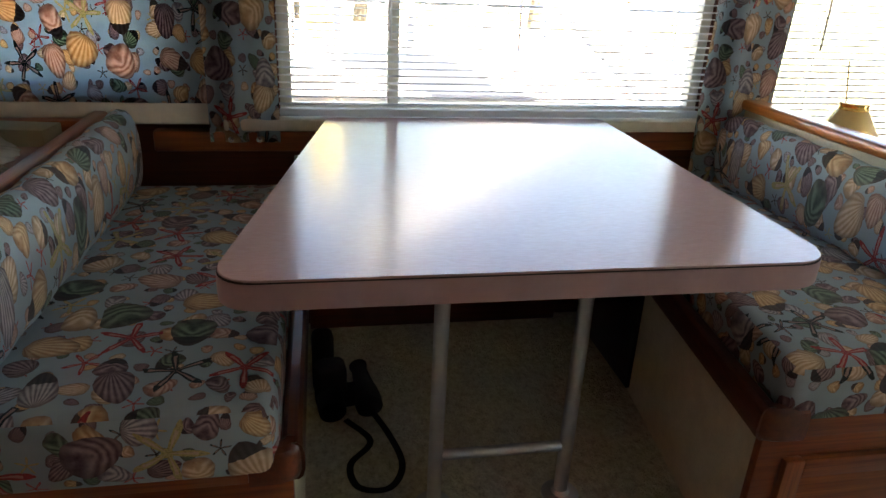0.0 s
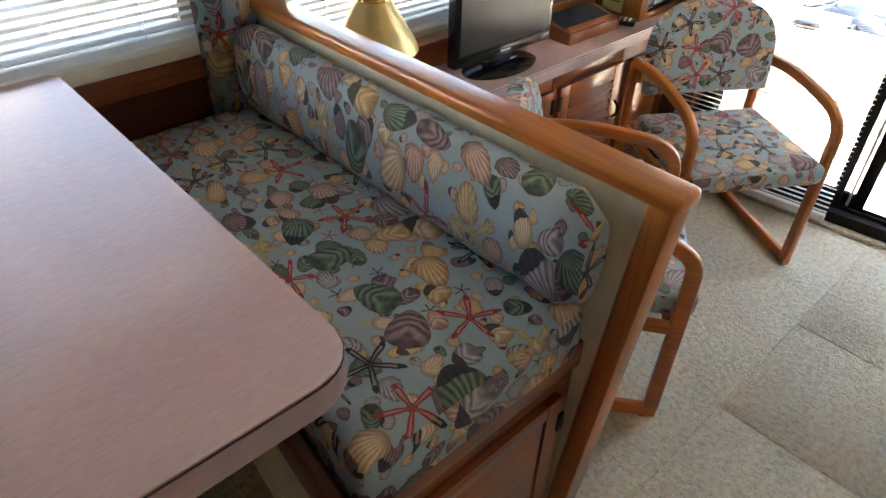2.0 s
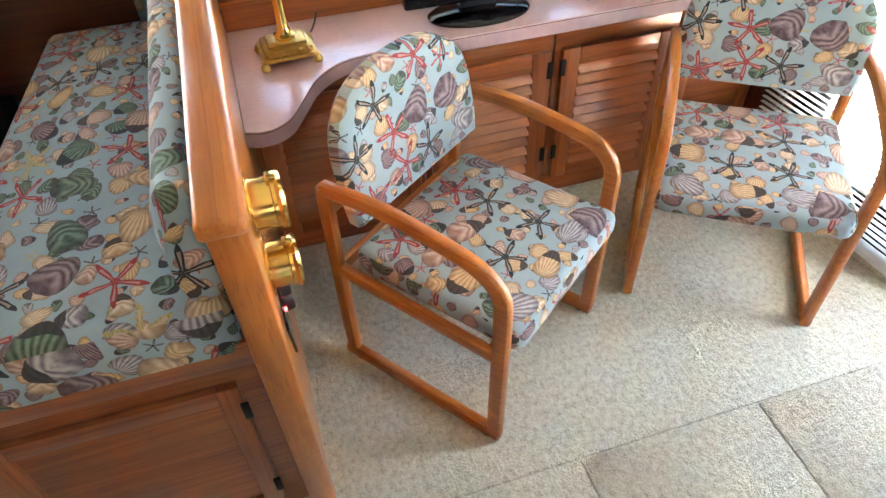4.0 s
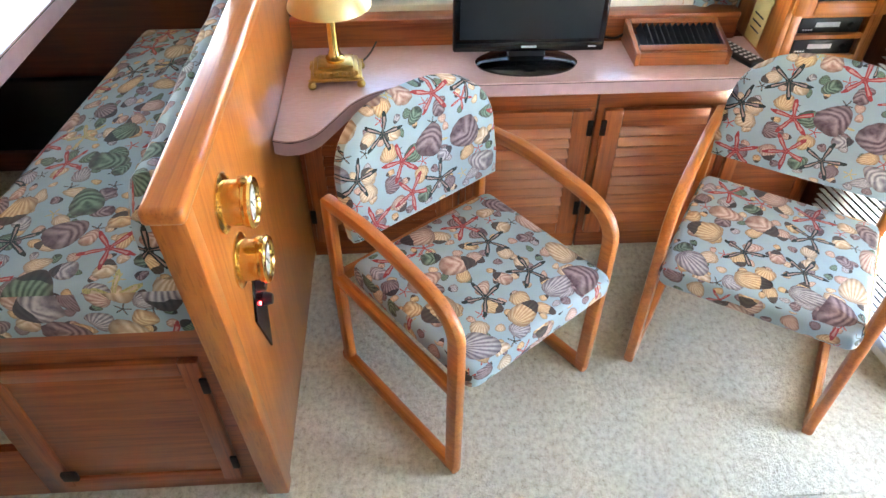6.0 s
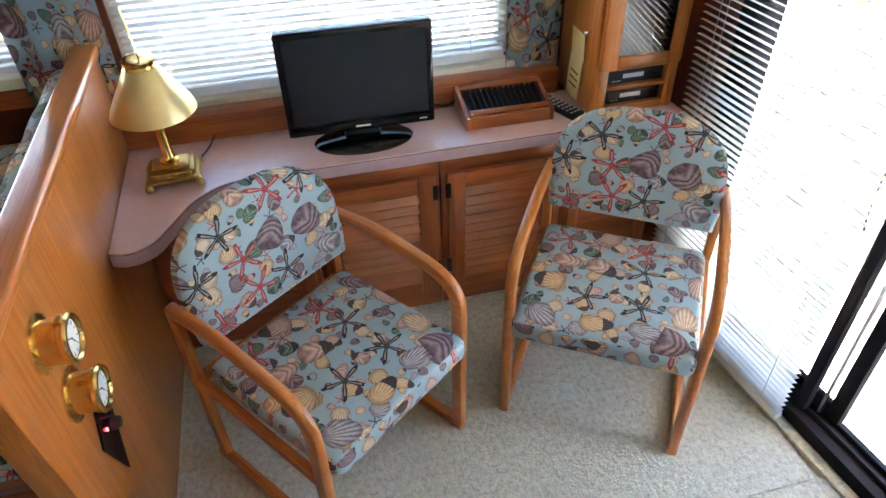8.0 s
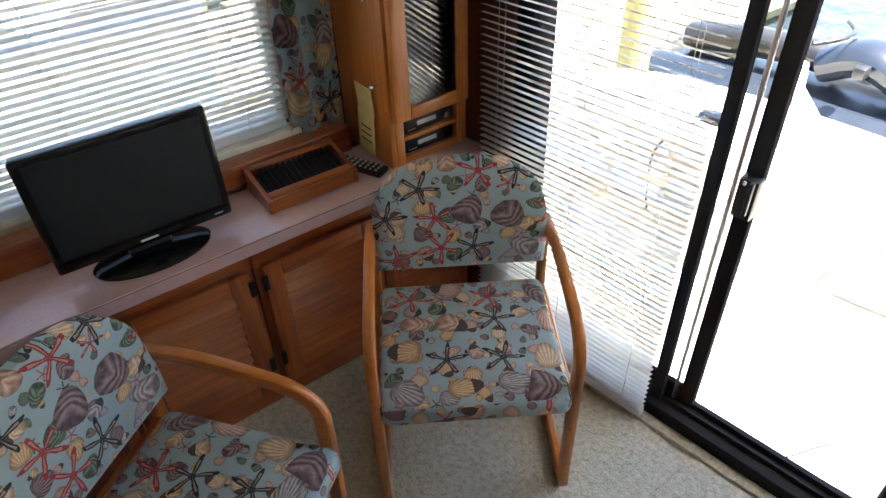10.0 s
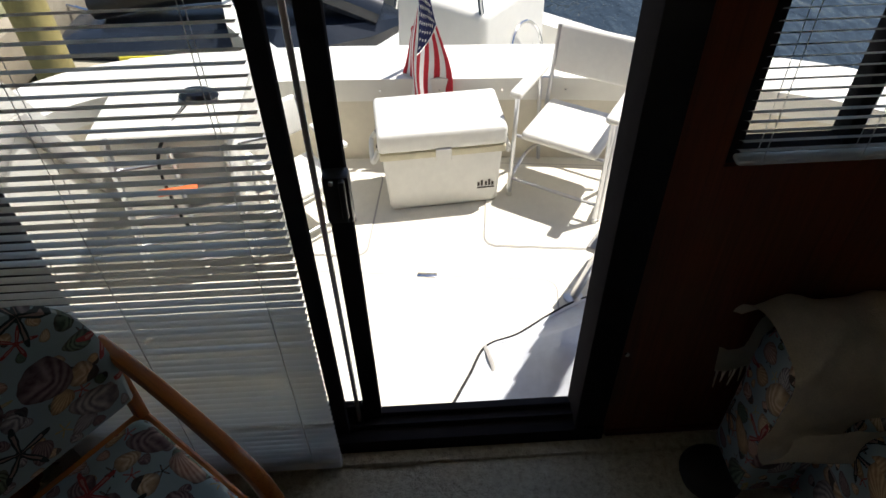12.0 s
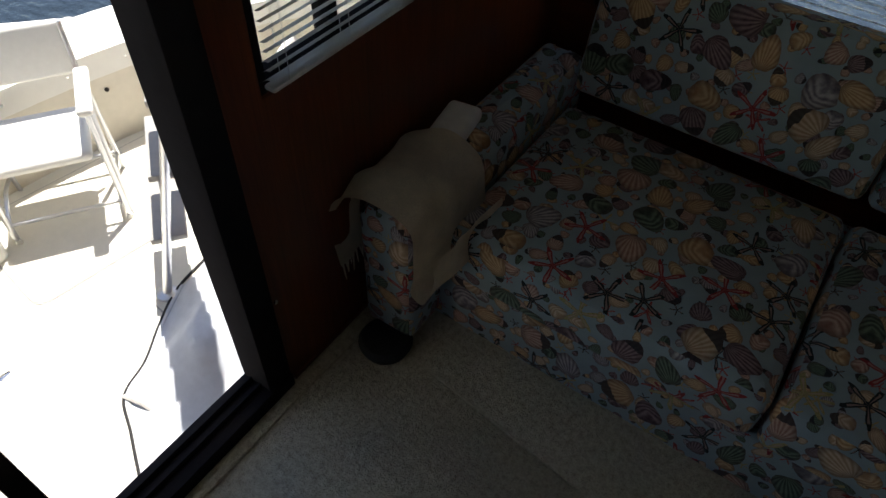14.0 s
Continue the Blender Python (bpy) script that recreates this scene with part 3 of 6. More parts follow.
sliding_door()
structure("trim_sill_carpet", box(bm_new(), -0.06, -0.022, -1.15, 0.9, -0.01, 0.012, 0.005, m=AFT), CARPET, "carpeted lip below the door track", "trim")
structure("baseboard_aft", box(bm_new(), -0.012, -0.001, -2.0, -0.71, 0.0, 0.02, 0.003, m=AFT), MAHOGANY["Y"], "dark teak quarter-round at the bulkhead's foot", "baseboard")
t = thing("wall_screw", AFT @ pose(-0.002, -0.715, 0.352), "small chrome screw cap on the dark bulkhead", "screw")
part("cap", lathe(bm_new(), [(0.0, 0), (0.007, 0.0), (0.006, 0.003), (0, 0.004)], (0, 0, 0), 12, (-1, 0, 0)), CHROME, t)


# ---- dinette ----
def dinette_table():
    t = thing("dinette_table", pose(3.385, 4.395, 0.22), "dusty pink laminate dinette table on a tubular metal leg", "table")
    x0, x1, y0, y1, top = -0.388, 0.472, -0.55, 0.565, 0.725
    part("tabletop", slab(bm_new(), rounded(x0 + 0.002, x1 - 0.002, y0 + 0.002, y1 - 0.002, (0.07, 0.07, 0.02, 0.02), 8), top - 0.004, top, 0.0015, segments=1), LAMINATE, t)
    part("edge_band", slab(bm_new(), rounded(x0, x1, y0, y1, (0.072, 0.072, 0.02, 0.02), 8), top - 0.05, top - 0.0065, 0.003), EDGING, t, "mauve edge band")
    part("edge_line", slab(bm_new(), rounded(x0 + 0.001, x1 - 0.001, y0 + 0.001, y1 - 0.001, (0.071, 0.071, 0.02, 0.02), 8), top - 0.0065, top - 0.004), EDGE_LINE, t, "dark joint line")
    for name in ("tabletop", "edge_band", "edge_line"):
        for v in next(o for o in t.children if o.name.startswith(name)).data.vertices:
            near = (y1 - v.co.y) / (y1 - y0)
            v.co.x -= near * (0.19 if v.co.x < 0 else 0.015)
    for x in (-0.172, 0.135):
        part("leg", cyl(bm_new(), (x, -0.27, 0.0), (x, -0.27, top - 0.05), 0.0165, seg=18), ALU, t)
    part("stretcher", cyl(bm_new(), (-0.158, -0.27, 0.145), (0.121, -0.27, 0.145), 0.0125, seg=14), ALU, t)
    for x in (-0.172, 0.135):
        part("foot_plate", lathe(bm_new(), [(0.045, 0), (0.045, 0.004), (0.022, 0.01), (0.018, 0.02)], (x, -0.27, 0.0), 20), ALU, t)
    return t


dinette_table()


def bolster(length, radius_y=0.047, radius_z=0.116, name="back_cushion"):
    """A long back cushion with a rounded front, lying along y; its back at x = 0, towards -x."""
    bm = bm_new()
    uvl = bm.loops.layers.uv.verify()
    seg, rows = 20, 22
    rings, arcs = [], []
    for j in range(rows + 1):
        y = length * j / rows
        end = min(j, rows - j) / rows * length
        s = 1.0 if end > 0.05 else 0.72 + 0.28 * math.sqrt(max(0.0, 1 - (1 - end / 0.05) ** 2))
        sag = 0.004 * math.sin(j * 1.7)
        ring = []
        for k in range(seg):
            a = 2 * math.pi * k / seg
            cx, cz = math.cos(a), math.sin(a)
            px = math.copysign(abs(cx) ** 0.75, cx) * radius_y * s
            pz = math.copysign(abs(cz) ** 0.8, cz) * (radius_z + sag) * s
            ring.append(bm.verts.new((-radius_y + px, y, radius_z + pz)))
        rings.append(ring)
    step = 2 * math.pi * (radius_y + radius_z) / 2 / seg
    for j in range(rows):
        for k in range(seg):
            f = bm.faces.new((rings[j][k], rings[j][(k + 1) % seg], rings[j + 1][(k + 1) % seg], rings[j + 1][k]))
            for loop, (a, b) in zip(f.loops, ((k, j), (k + 1, j), (k + 1, j + 1), (k, j + 1))):
                loop[uvl].uv = (length * b / rows + 0.33, a * step + 0.2)
    for ring in (rings[0], rings[-1]):
        f = bm.faces.new(ring)
        for loop in f.loops:
            loop[uvl].uv = (loop.vert.co.x, loop.vert.co.z)
    return bm


def cushion(x0, x1, y0, y1, z0, z1, crown=0.012, bevel=0.03, offset=(0, 0)):
    """A seat cushion with soft edges and a slight crown."""
    bm = bm_new()
    slab(bm, rounded(x0, x1, y0, y1, (0.03,) * 4, 4), z0, z1 - bevel * 0.2, bevel, segments=4)
    cx, cy = (x0 + x1) / 2, (y0 + y1) / 2
    big = max(bm.faces, key=lambda f: f.calc_area() if f.calc_center_median().z > (z0 + z1) / 2 else 0)
    bmesh.ops.poke(bm, faces=[big])
    for v in bm.verts:
        if v.co.z > (z0 + z1) / 2:
            u, w = (v.co.x - cx) / (x1 - x0) * 2, (v.co.y - cy) / (y1 - y0) * 2
            v.co.z += crown * max(0, 1 - u * u) * max(0, 1 - w * w)
    box_uv(bm, offset)
    return bm


def panel_door(parent, name, x0, x1, z0, z1, y, mat, knob=None, hinge=None, grain="X"):
    """A framed door with a raised panel in the plane y, facing -y."""
    w = 0.042
    d = bx(mat["Z"], name, parent, x0, x0 + w, y - 0.02, y, z0, z1, 0.004)
    bx(mat["Z"], "stile", d, x1 - w, x1, y - 0.02, y, z0, z1, 0.004)
    bx(mat["X"], "rail", d, x0 + w, x1 - w, y - 0.0195, y - 0.001, z0, z0 + w, 0.003)
    bx(mat["X"], "rail", d, x0 + w, x1 - w, y - 0.0195, y - 0.001, z1 - w, z1, 0.003)
    bx(mat[grain], "raised_panel", d, x0 + w - 0.004, x1 - w + 0.004, y - 0.014, y - 0.002, z0 + w - 0.004, z1 - w + 0.004, 0.008)
    if hinge is not None:
        for z in (z0 + 0.06, z1 - 0.1):
            bx(BLACK_IRON, "hinge", d, hinge - 0.008, hinge + 0.008, y - 0.026, y - 0.019, z, z + 0.05, 0.002, "black iron hinge")
    if knob is not None:
        bx(BLACK_IRON, "pull", d, knob - 0.02, knob + 0.02, y - 0.032, y - 0.019, z0 + 0.045, z0 + 0.08, 0.006, "black iron drop pull")
    return d


def slanted(mesh, edge, slant, y0, y1):
    """Moves the seat's inner edge by slant metres towards the side wall's end."""
    for v in mesh.vertices:
        if abs(v.co.x - edge) < 0.2:
            v.co.x += slant * min(1.0, max(0.0, (v.co.y - y0) / (y1 - y0)))


def bench(name, x0, x1, side, label, slant=0.0):
    """A dinette bench; side: the way towards the table (+1 or -1 along x)."""
    t = thing(name, pose(0, 0, 0), label, "bench")
    y0, y1 = 3.85, 4.985
    tx = x1 if side > 0 else x0
    bx(TEAK["X"], "end_panel", t, x0, x1, y0, y0 + 0.02, 0.0, 0.6, 0.003)
    bx(CREAM_PANEL, "side_panel", t, min(tx, tx - side * 0.02), max(tx, tx - side * 0.02), y0 + 0.02, y1, 0.22, 0.575, 0.002, "cream textured side panel")
    bx(TEAK["Y"], "seat_board", t, x0, x1, y0 + 0.02, y1, 0.575, 0.6, 0.003)
    edge = smooth_line([(tx, y1, 0.612), (tx, y0 + 0.1, 0.612), (tx, y0 + 0.02, 0.612), (tx - side * 0.015, y0, 0.612), (tx - side * 0.07, y0 - 0.004, 0.612)], 5)
    part("edge_rail", sweep(bm_new(), edge, 0.02, 0.038, seg=12, power=3.2), MAHOGANY["Y"], t, "dark rounded teak edge rail")
    bx(TEAK["X"], "front_rail", t, min(tx - side * 0.07, x0 if side > 0 else x1), max(tx - side * 0.07, x0 if side > 0 else x1), y0 - 0.014, y0 + 0.012, 0.58, 0.645, 0.006)
    panel_door(t, "locker_door", x0 + 0.05, x1 - 0.05, 0.06, 0.53, y0, TEAK, x0 + 0.1 if side < 0 else x1 - 0.1, x1 - 0.05 if side < 0 else x0 + 0.05)
    for o in t.children:
        if o.name.split(".")[0] in ("side_panel", "seat_board", "edge_rail"):
            slanted(o.data, tx, slant, y0, y1)
    return t


bench("dinette_bench", 3.79, 4.34, -1, "teak dinette bench with a locker door, beside the partition", 0.13)
bench("dinette_bench", 2.38, 2.92, 1, "teak dinette bench with a locker door, below the forward shelf")
t = thing("seat_cushion", pose(0, 0, 0), "pale blue shell-print seat cushion on the bench", "cushion", "bench cushions")
cover = part("cover", cushion(3.81, 4.335, 3.835, 4.98, 0.6, 0.745), FABRIC, t)
slanted(cover.data, 3.81, 0.13, 3.835, 4.98)
t = thing("seat_cushion", pose(0, 0, 0), "pale blue shell-print seat cushion on the forward bench", "cushion", "bench cushions")
part("cover", cushion(2.39, 2.9, 3.82, 4.98, 0.6, 0.745, offset=(0.7, 0.31)), FABRIC, t)
t = thing("back_cushion", pose(4.349, 3.83, 0.74), "rounded shell-print back cushion against the partition", "cushion", "bench cushions")
part("cover", bolster(1.13), FABRIC, t)
t = thing("back_cushion", pose(2.385, 4.96, 0.74, rz=180), "rounded shell-print back cushion below the shelf rail", "cushion", "bench cushions")
part("cover", bolster(1.13), FABRIC, t)
structure("trim_vent_panel", box(bm_new(), 3.85, 3.862, 4.5, 4.8, 0.24, 0.565, 0.002), BLACK, "black vent panel in the bench side", "trim")
structure("trim_wall_rail", box(bm_new(), 2.925, 3.785, 4.975, 5.018, 0.22, 0.295, 0.004), MAHOGANY["X"], "dark teak rail at the foot of the side wall", "trim")
# plain black panel across the wall below the table
structure("trim_wall_vent", box(bm_new(), 2.96, 3.78, 4.99, 5.018, 0.297, 0.56, 0.003), BLACK, "plain black panel low on the side wall", "trim")


def raked(bm):
    """Leans the partition's free end outwards towards its top."""
    for v in bm.verts:
        if v.co.y < 3.9:
            v.co.y -= 0.08 * v.co.z
    return bm


def partition():
    t = thing("partition", pose(0, 0, 0), "honey-varnished teak partition behind the dinette bench", "partition", kind="structure")
    part("panel", raked(box(bm_new(), 4.378, 4.396, 3.863, 5.0, 0.0, 0.98, 0.002)), HONEY["Z"], t)
    part("lining", raked(box(bm_new(), 4.35, 4.376, 3.864, 5.0, 0.0, 0.978, 0.002)), CREAM_PANEL, t, "cream lining towards the bench")
    part("end_post", raked(box(bm_new(), 4.3455, 4.402, 3.815, 3.862, 0.0, 0.98, 0.005)), HONEY["Z"], t)
    cap = bm_new()
    box(cap, 4.336, 4.406, 3.728, 5.0, 0.98, 1.013, 0.011, 3)
    part("cap_rail", cap, HONEY["Y"], t)
    bx(BLACK, "snap_clip", t, 4.338, 4.3495, 3.85, 3.866, 0.735, 0.755, 0.002, "small black clip")
    return t


partition()


def ship_gauge(y, z, label):
    """A brass ship's instrument, facing +x."""
    t = thing("ship_gauge", pose(4.396, y, z) @ Matrix.Scale(0.8, 4), label, "gauge", "brass instruments")
    part("flange", lathe(bm_new(), [(0.072, 0), (0.072, 0.004), (0.064, 0.008), (0.055, 0.009)], (0, 0, 0), 32, (1, 0, 0)), BRASS, t)
    part("case", lathe(bm_new(), [(0.054, 0.008), (0.054, 0.05), (0.058, 0.053), (0.058, 0.062)], (0, 0, 0), 32, (1, 0, 0)), BRASS, t)
    ring = bm_new()
    prof = [(0.046, 0.07), (0.05, 0.075), (0.058, 0.074), (0.062, 0.068), (0.06, 0.06), (0.05, 0.06)]
    lathe(ring, prof, (0, 0, 0), 36, (1, 0, 0))
    ring.faces.ensure_lookup_table()
    bmesh.ops.delete(ring, geom=[f for f in ring.faces if len(f.verts) > 8], context="FACES_ONLY")
    part("bezel", ring, BRASS, t)
    dial = part("dial", cyl(bm_new(), (0.0621, 0, 0), (0.0645, 0, 0), 0.047, seg=32), DIAL, t, "white dial")
    marks = bm_new()
    for k in range(12):
        a = k * math.pi / 6
        m = pose(0.0648, 0, 0) @ Matrix.Rotation(a, 4, "X")
        box(marks, 0, 0.0006, -0.0012, 0.0012, 0.033, 0.042, m=m)
    part("hour_marks", marks, INK, dial)
    hands_ = bm_new()
    for a, l in ((0.9, 0.03), (3.6, 0.022)):
        box(hands_, 0, 0.0008, -0.0015, 0.0015, -0.006, l, m=pose(0.0658, 0, 0) @ Matrix.Rotation(a, 4, "X"))
    part("pointer", hands_, INK, dial)
    part("hinge_lug", box(bm_new(), 0.045, 0.066, -0.012, 0.012, 0.056, 0.068, 0.003), BRASS, t)
    part("latch_knob", lathe(bm_new(), [(0.0, 0), (0.007, 0.002), (0.008, 0.008), (0.0, 0.012)], (0.05, 0.03, -0.057), 12, (0, 0.3, -1)), BRASS, t)
    for k in range(3):
        a = k * 2.094 + 0.5
        part("screw", lathe(bm_new(), [(0, 0), (0.005, 0.0), (0.004, 0.003), (0, 0.004)], (0.006, 0.064 * math.cos(a), 0.064 * math.sin(a)), 10, (1, 0, 0)), BRASS, t)
    return t


ship_gauge(3.935, 0.862, "polished brass ship's clock on the varnished partition")
ship_gauge(3.945, 0.708, "polished brass barometer on the varnished partition")
t = thing("switch_plate", pose(4.397, 3.985, 0.54), "black diamond-shaped control plate with knobs and a red lamp", "switch")
bm = bm_new()
slab(bm, [(-0.058, 0), (0, -0.15), (0.058, 0), (0, 0.1)], 0, 0.006, 0.001, m=Matrix(((0, 0, 1, 0), (1, 0, 0, 0), (0, 1, 0, 0), (0, 0, 0, 1))), segments=1)
part("plate", bm, GLOSS_BLACK, t)
for y, z in ((0.0, 0.055), (0.022, -0.012)):
    part("knob", lathe(bm_new(), [(0.016, 0.006), (0.016, 0.012), (0.012, 0.026), (0.0, 0.028)], (0, y, z), 18, (1, 0, 0)), BLACK, t)
part("indicator", lathe(bm_new(), [(0.004, 0.006), (0.004, 0.009), (0, 0.01)], (0, -0.012, 0.01), 10, (1, 0, 0)), RED_GLOW, t, "small red indicator lamp")


# ---- forward shelf and what lies on it ----
t = thing("forward_shelf", pose(0, 0, 0), "pink laminate shelf with a teak fiddle rail, forward of the bench", "shelf")
bx(LAMINATE, "top", t, 1.1, 2.345, 3.6, 5.0, 0.87, 0.895, 0.003)
bx(TEAK["Y"], "fiddle_rail", t, 2.34, 2.385, 3.6, 5.0, 0.86, 0.955, 0.012, segments=3)
bx(TEAK["Y"], "front", t, 2.36, 2.378, 3.6, 5.0, 0.0, 0.86, 0.002)
bx(TEAK["X"], "back_rail", t, 1.1, 2.34, 4.94, 5.0, 0.895, 0.935, 0.006)
t = thing("deck_cleat", pose(1.98, 4.72, 0.925, rz=-12), "chrome deck cleat lying on a plastic bag", "cleat")
part("horn", sweep(bm_new(), smooth_line([(-0.13, 0, 0.035), (-0.05, 0, 0.03), (0.05, 0, 0.03), (0.13, 0, 0.035)]), 0.011, 0.009), CHROME, t)
for x in (-0.035, 0.035):
    part("foot", lathe(bm_new(), [(0.022, 0), (0.02, 0.006), (0.009, 0.012), (0.01, 0.03)], (x, 0, 0), 14), CHROME, t)


def crumpled(sx, sy, sz, seed):
    bm = bm_new()
    bmesh.ops.create_grid(bm, x_segments=34, y_segments=28, size=0.5)
    for v in bm.verts:
        n = noise.fractal(Vector((v.co.x * 4.5 + seed, v.co.y * 4.5, seed)), 0.7, 2.2, 5)
        edge = max(abs(v.co.x), abs(v.co.y)) * 2
        v.co = Vector((v.co.x * sx * (1 + 0.12 * n), v.co.y * sy * (1 + 0.15 * n), max(0.0, (0.55 + 0.7 * n) * sz * (1 - edge ** 4)) + 0.002))
    bmesh.ops.solidify(bm, geom=bm.faces[:], thickness=0.0015)
    return bm


t = thing("plastic_bag", pose(1.96, 4.66, 0.896, rz=15), "crumpled clear plastic bag lying on the shelf", "bag")
part("film", crumpled(0.55, 0.38, 0.06, 3.1), PLASTIC_BAG, t)
t = thing("round_cover", pose(2.02, 4.94, 0.96), "dark round speaker standing against the cream band", "speaker")
part("body", lathe(bm_new(), [(0.0, 0), (0.075, 0.0), (0.08, 0.012), (0.07, 0.03), (0.03, 0.04), (0, 0.042)], (0, 0.02, 0), 28, (0, -1, 0)), BLACK, t)
t = thing("small_box", pose(2.19, 4.86, 0.896, rz=-8), "small grey-green card box on the shelf", "box")
part("carton", box(bm_new(), -0.09, 0.09, -0.05, 0.05, 0, 0.045, 0.003), plain("grey_green_card", (0.25, 0.25, 0.17), 0.7), t)
t = thing("outlet", pose(2.93, 5.0, 0.76), "ivory socket plate on the teak wall", "socket")
part("plate", box(bm_new(), -0.035, 0.035, 0.0, 0.018, -0.055, 0.055, 0.003), CREAM_PAINT, t)
for z in (-0.022, 0.022):
    part("socket", box(bm_new(), -0.014, 0.014, -0.003, 0.0, z - 0.012, z + 0.012, 0.002), INK, t)


def binoculars():
    t = thing("binoculars", pose(3.04, 4.45, 0.22, rz=8), "black rubber-armoured binoculars with a strap on the carpet", "binoculars")
    for x, z0 in ((-0.05, 0.0), (0.05, 0.0)):
        part("barrel", lathe(bm_new(), [(0.036, 0), (0.038, 0.02), (0.034, 0.06), (0.026, 0.1), (0.022, 0.15), (0.026, 0.17)], (x, 0, z0 + 0.045), 20, (0.0, 1.0, 0.15)), LEATHER, t)
    part("bridge", box(bm_new(), -0.04, 0.04, 0.03, 0.1, 0.03, 0.07, 0.01), LEATHER, t)
    part("prism_housing", box(bm_new(), -0.085, 0.0, 0.05, 0.12, 0.012, 0.15, 0.02, 3), LEATHER, t)
    part("prism_housing", box(bm_new(), -0.08, -0.02, 0.14, 0.2, 0.0, 0.2, 0.02, 3), LEATHER, t)
    part("strap", sweep(bm_new(), smooth_line([(0.05, 0.0, 0.04), (0.085, -0.08, 0.006), (0.09, -0.2, 0.005), (0.04, -0.27, 0.005), (-0.03, -0.25, 0.006), (-0.035, -0.17, 0.008), (0.03, -0.1, 0.012), (-0.02, -0.02, 0.03)]), 0.009, 0.002, seg=8), LEATHER, t)
    return t


binoculars()


# ---- saloon counter and cupboards ----
def counter():
    t = thing("side_counter", pose(0, 0, -0.052), "dusty pink laminate counter with an S-curved end along the window", "counter")
    curve = smooth_line([(4.398, 4.405, 0), (4.45, 4.395, 0), (4.505, 4.425, 0), (4.55, 4.5, 0), (4.6, 4.585, 0), (4.68, 4.645, 0), (4.78, 4.66, 0)], 5)
    outline = [(p.x, p.y) for p in curve] + [(6.125, 4.66), (6.09, 4.92), (4.398, 4.92)]
    part("worktop", slab(bm_new(), outline, 0.737, 0.742, 0.0015, segments=1), LAMINATE, t)
    part("edge_band", slab(bm_new(), outline, 0.698, 0.735, 0.003), EDGING, t, "mauve edge band")
    part("edge_line", slab(bm_new(), [(x, y + 0.0006) for x, y in outline], 0.735, 0.737), EDGE_LINE, t, "dark joint line")
    bx(TEAK["X"], "upstand", t, 4.398, 5.78, 4.905, 4.92, 0.742, 0.815, 0.003)
    bx(TEAK["X"], "upstand_cap", t, 4.398, 5.78, 4.9, 4.966, 0.815, 0.83, 0.004)
    return t


counter()


def cupboard(x0, x1, label, hinge, pull):
    """A base unit with a louvred door; each slat stands proud at a slant."""
    t = thing("louvred_cupboard", pose(0, 0, 0), label, "cupboard", "counter cupboards")
    y = 4.715
    bx(TEAK["X"], "plinth", t, x0, x1, y, y + 0.02, 0.0, 0.085, 0.002)
    bx(TEAK["X"], "top_rail", t, x0, x1, y, y + 0.02, 0.555, 0.645, 0.002)
    bx(TEAK["Z"], "carcase", t, x0, x1, y + 0.02, 4.9, 0.0, 0.644, 0.002)
    bx(TEAK["Z"], "face_stile", t, x0, x0 + 0.03, y, y + 0.02, 0.085, 0.555, 0.002)
    bx(TEAK["Z"], "face_stile", t, x1 - 0.03, x1, y, y + 0.02, 0.085, 0.555, 0.002)
    a, b, z0, z1, w = x0 + 0.018, x1 - 0.018, 0.08, 0.57, 0.058
    d = bx(TEAK["Z"], "door", t, a, a + w, y - 0.024, y - 0.002, z0, z1, 0.005)
    bx(TEAK["Z"], "stile", d, b - w, b, y - 0.024, y - 0.002, z0, z1, 0.005)
    bx(TEAK["X"], "rail", d, a + w, b - w, y - 0.0235, y - 0.0025, z0, z0 + w, 0.004)
    bx(TEAK["X"], "rail", d, a + w, b - w, y - 0.0235, y - 0.0025, z1 - w, z1, 0.004)
    # thin sheet in darker wood: paints the shade in the gaps between slats
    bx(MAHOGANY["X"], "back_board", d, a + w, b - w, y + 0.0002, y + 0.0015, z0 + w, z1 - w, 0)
    count = 10
    first = None
    for k in range(count):
        z = z0 + w + 0.018 + (z1 - z0 - 2 * w - 0.03) * k / (count - 1)
        m = pose((a + b) / 2, y - 0.0145, z, rx=-42)
        if first is None:
            first = part("slat", box(bm_new(), -(b - a) / 2 + w - 0.002, (b - a) / 2 - w + 0.002, -0.0028, 0.0028, -0.026, 0.026, 0.0012, 1), TEAK["X"], d)
            first.matrix_basis = m
        else:
            repeat(first, m, d)
    hx = a if hinge < 0 else b
    for z in (0.17, 0.485):
        bx(BLACK_IRON, "hinge", d, hx - 0.009, hx + 0.009, y - 0.03, y - 0.0245, z, z + 0.055, 0.002, "black iron hinge")
    px = b - 0.03 if hinge < 0 else a + 0.03
    if pull:
        part("pull", sweep(bm_new(), smooth_line([(px, y - 0.026, 0.42), (px, y - 0.045, 0.4), (px, y - 0.045, 0.37), (px, y - 0.026, 0.35)]), 0.004, 0.004, (1, 0, 0), 8), BLACK_IRON, d, "black iron pull")
    return t


cupboard(4.4, 4.9, "louvred teak cupboard beside the partition", -1, False)
cupboard(4.905, 5.318, "louvred teak cupboard below the television", 1, False)
cupboard(5.323, 5.745, "louvred teak cupboard below the slatted box", -1, True)
t = thing("end_cupboard", pose(0, 0, 0), "plain teak cupboard below the stereo cabinet", "cupboard", "counter cupboards")
bx(TEAK["Z"], "carcase", t, 5.75, 6.1, 4.715, 4.9, 0.0, 0.644, 0.003)
panel_door(t, "door", 5.77, 6.08, 0.1, 0.56, 4.713, TEAK)


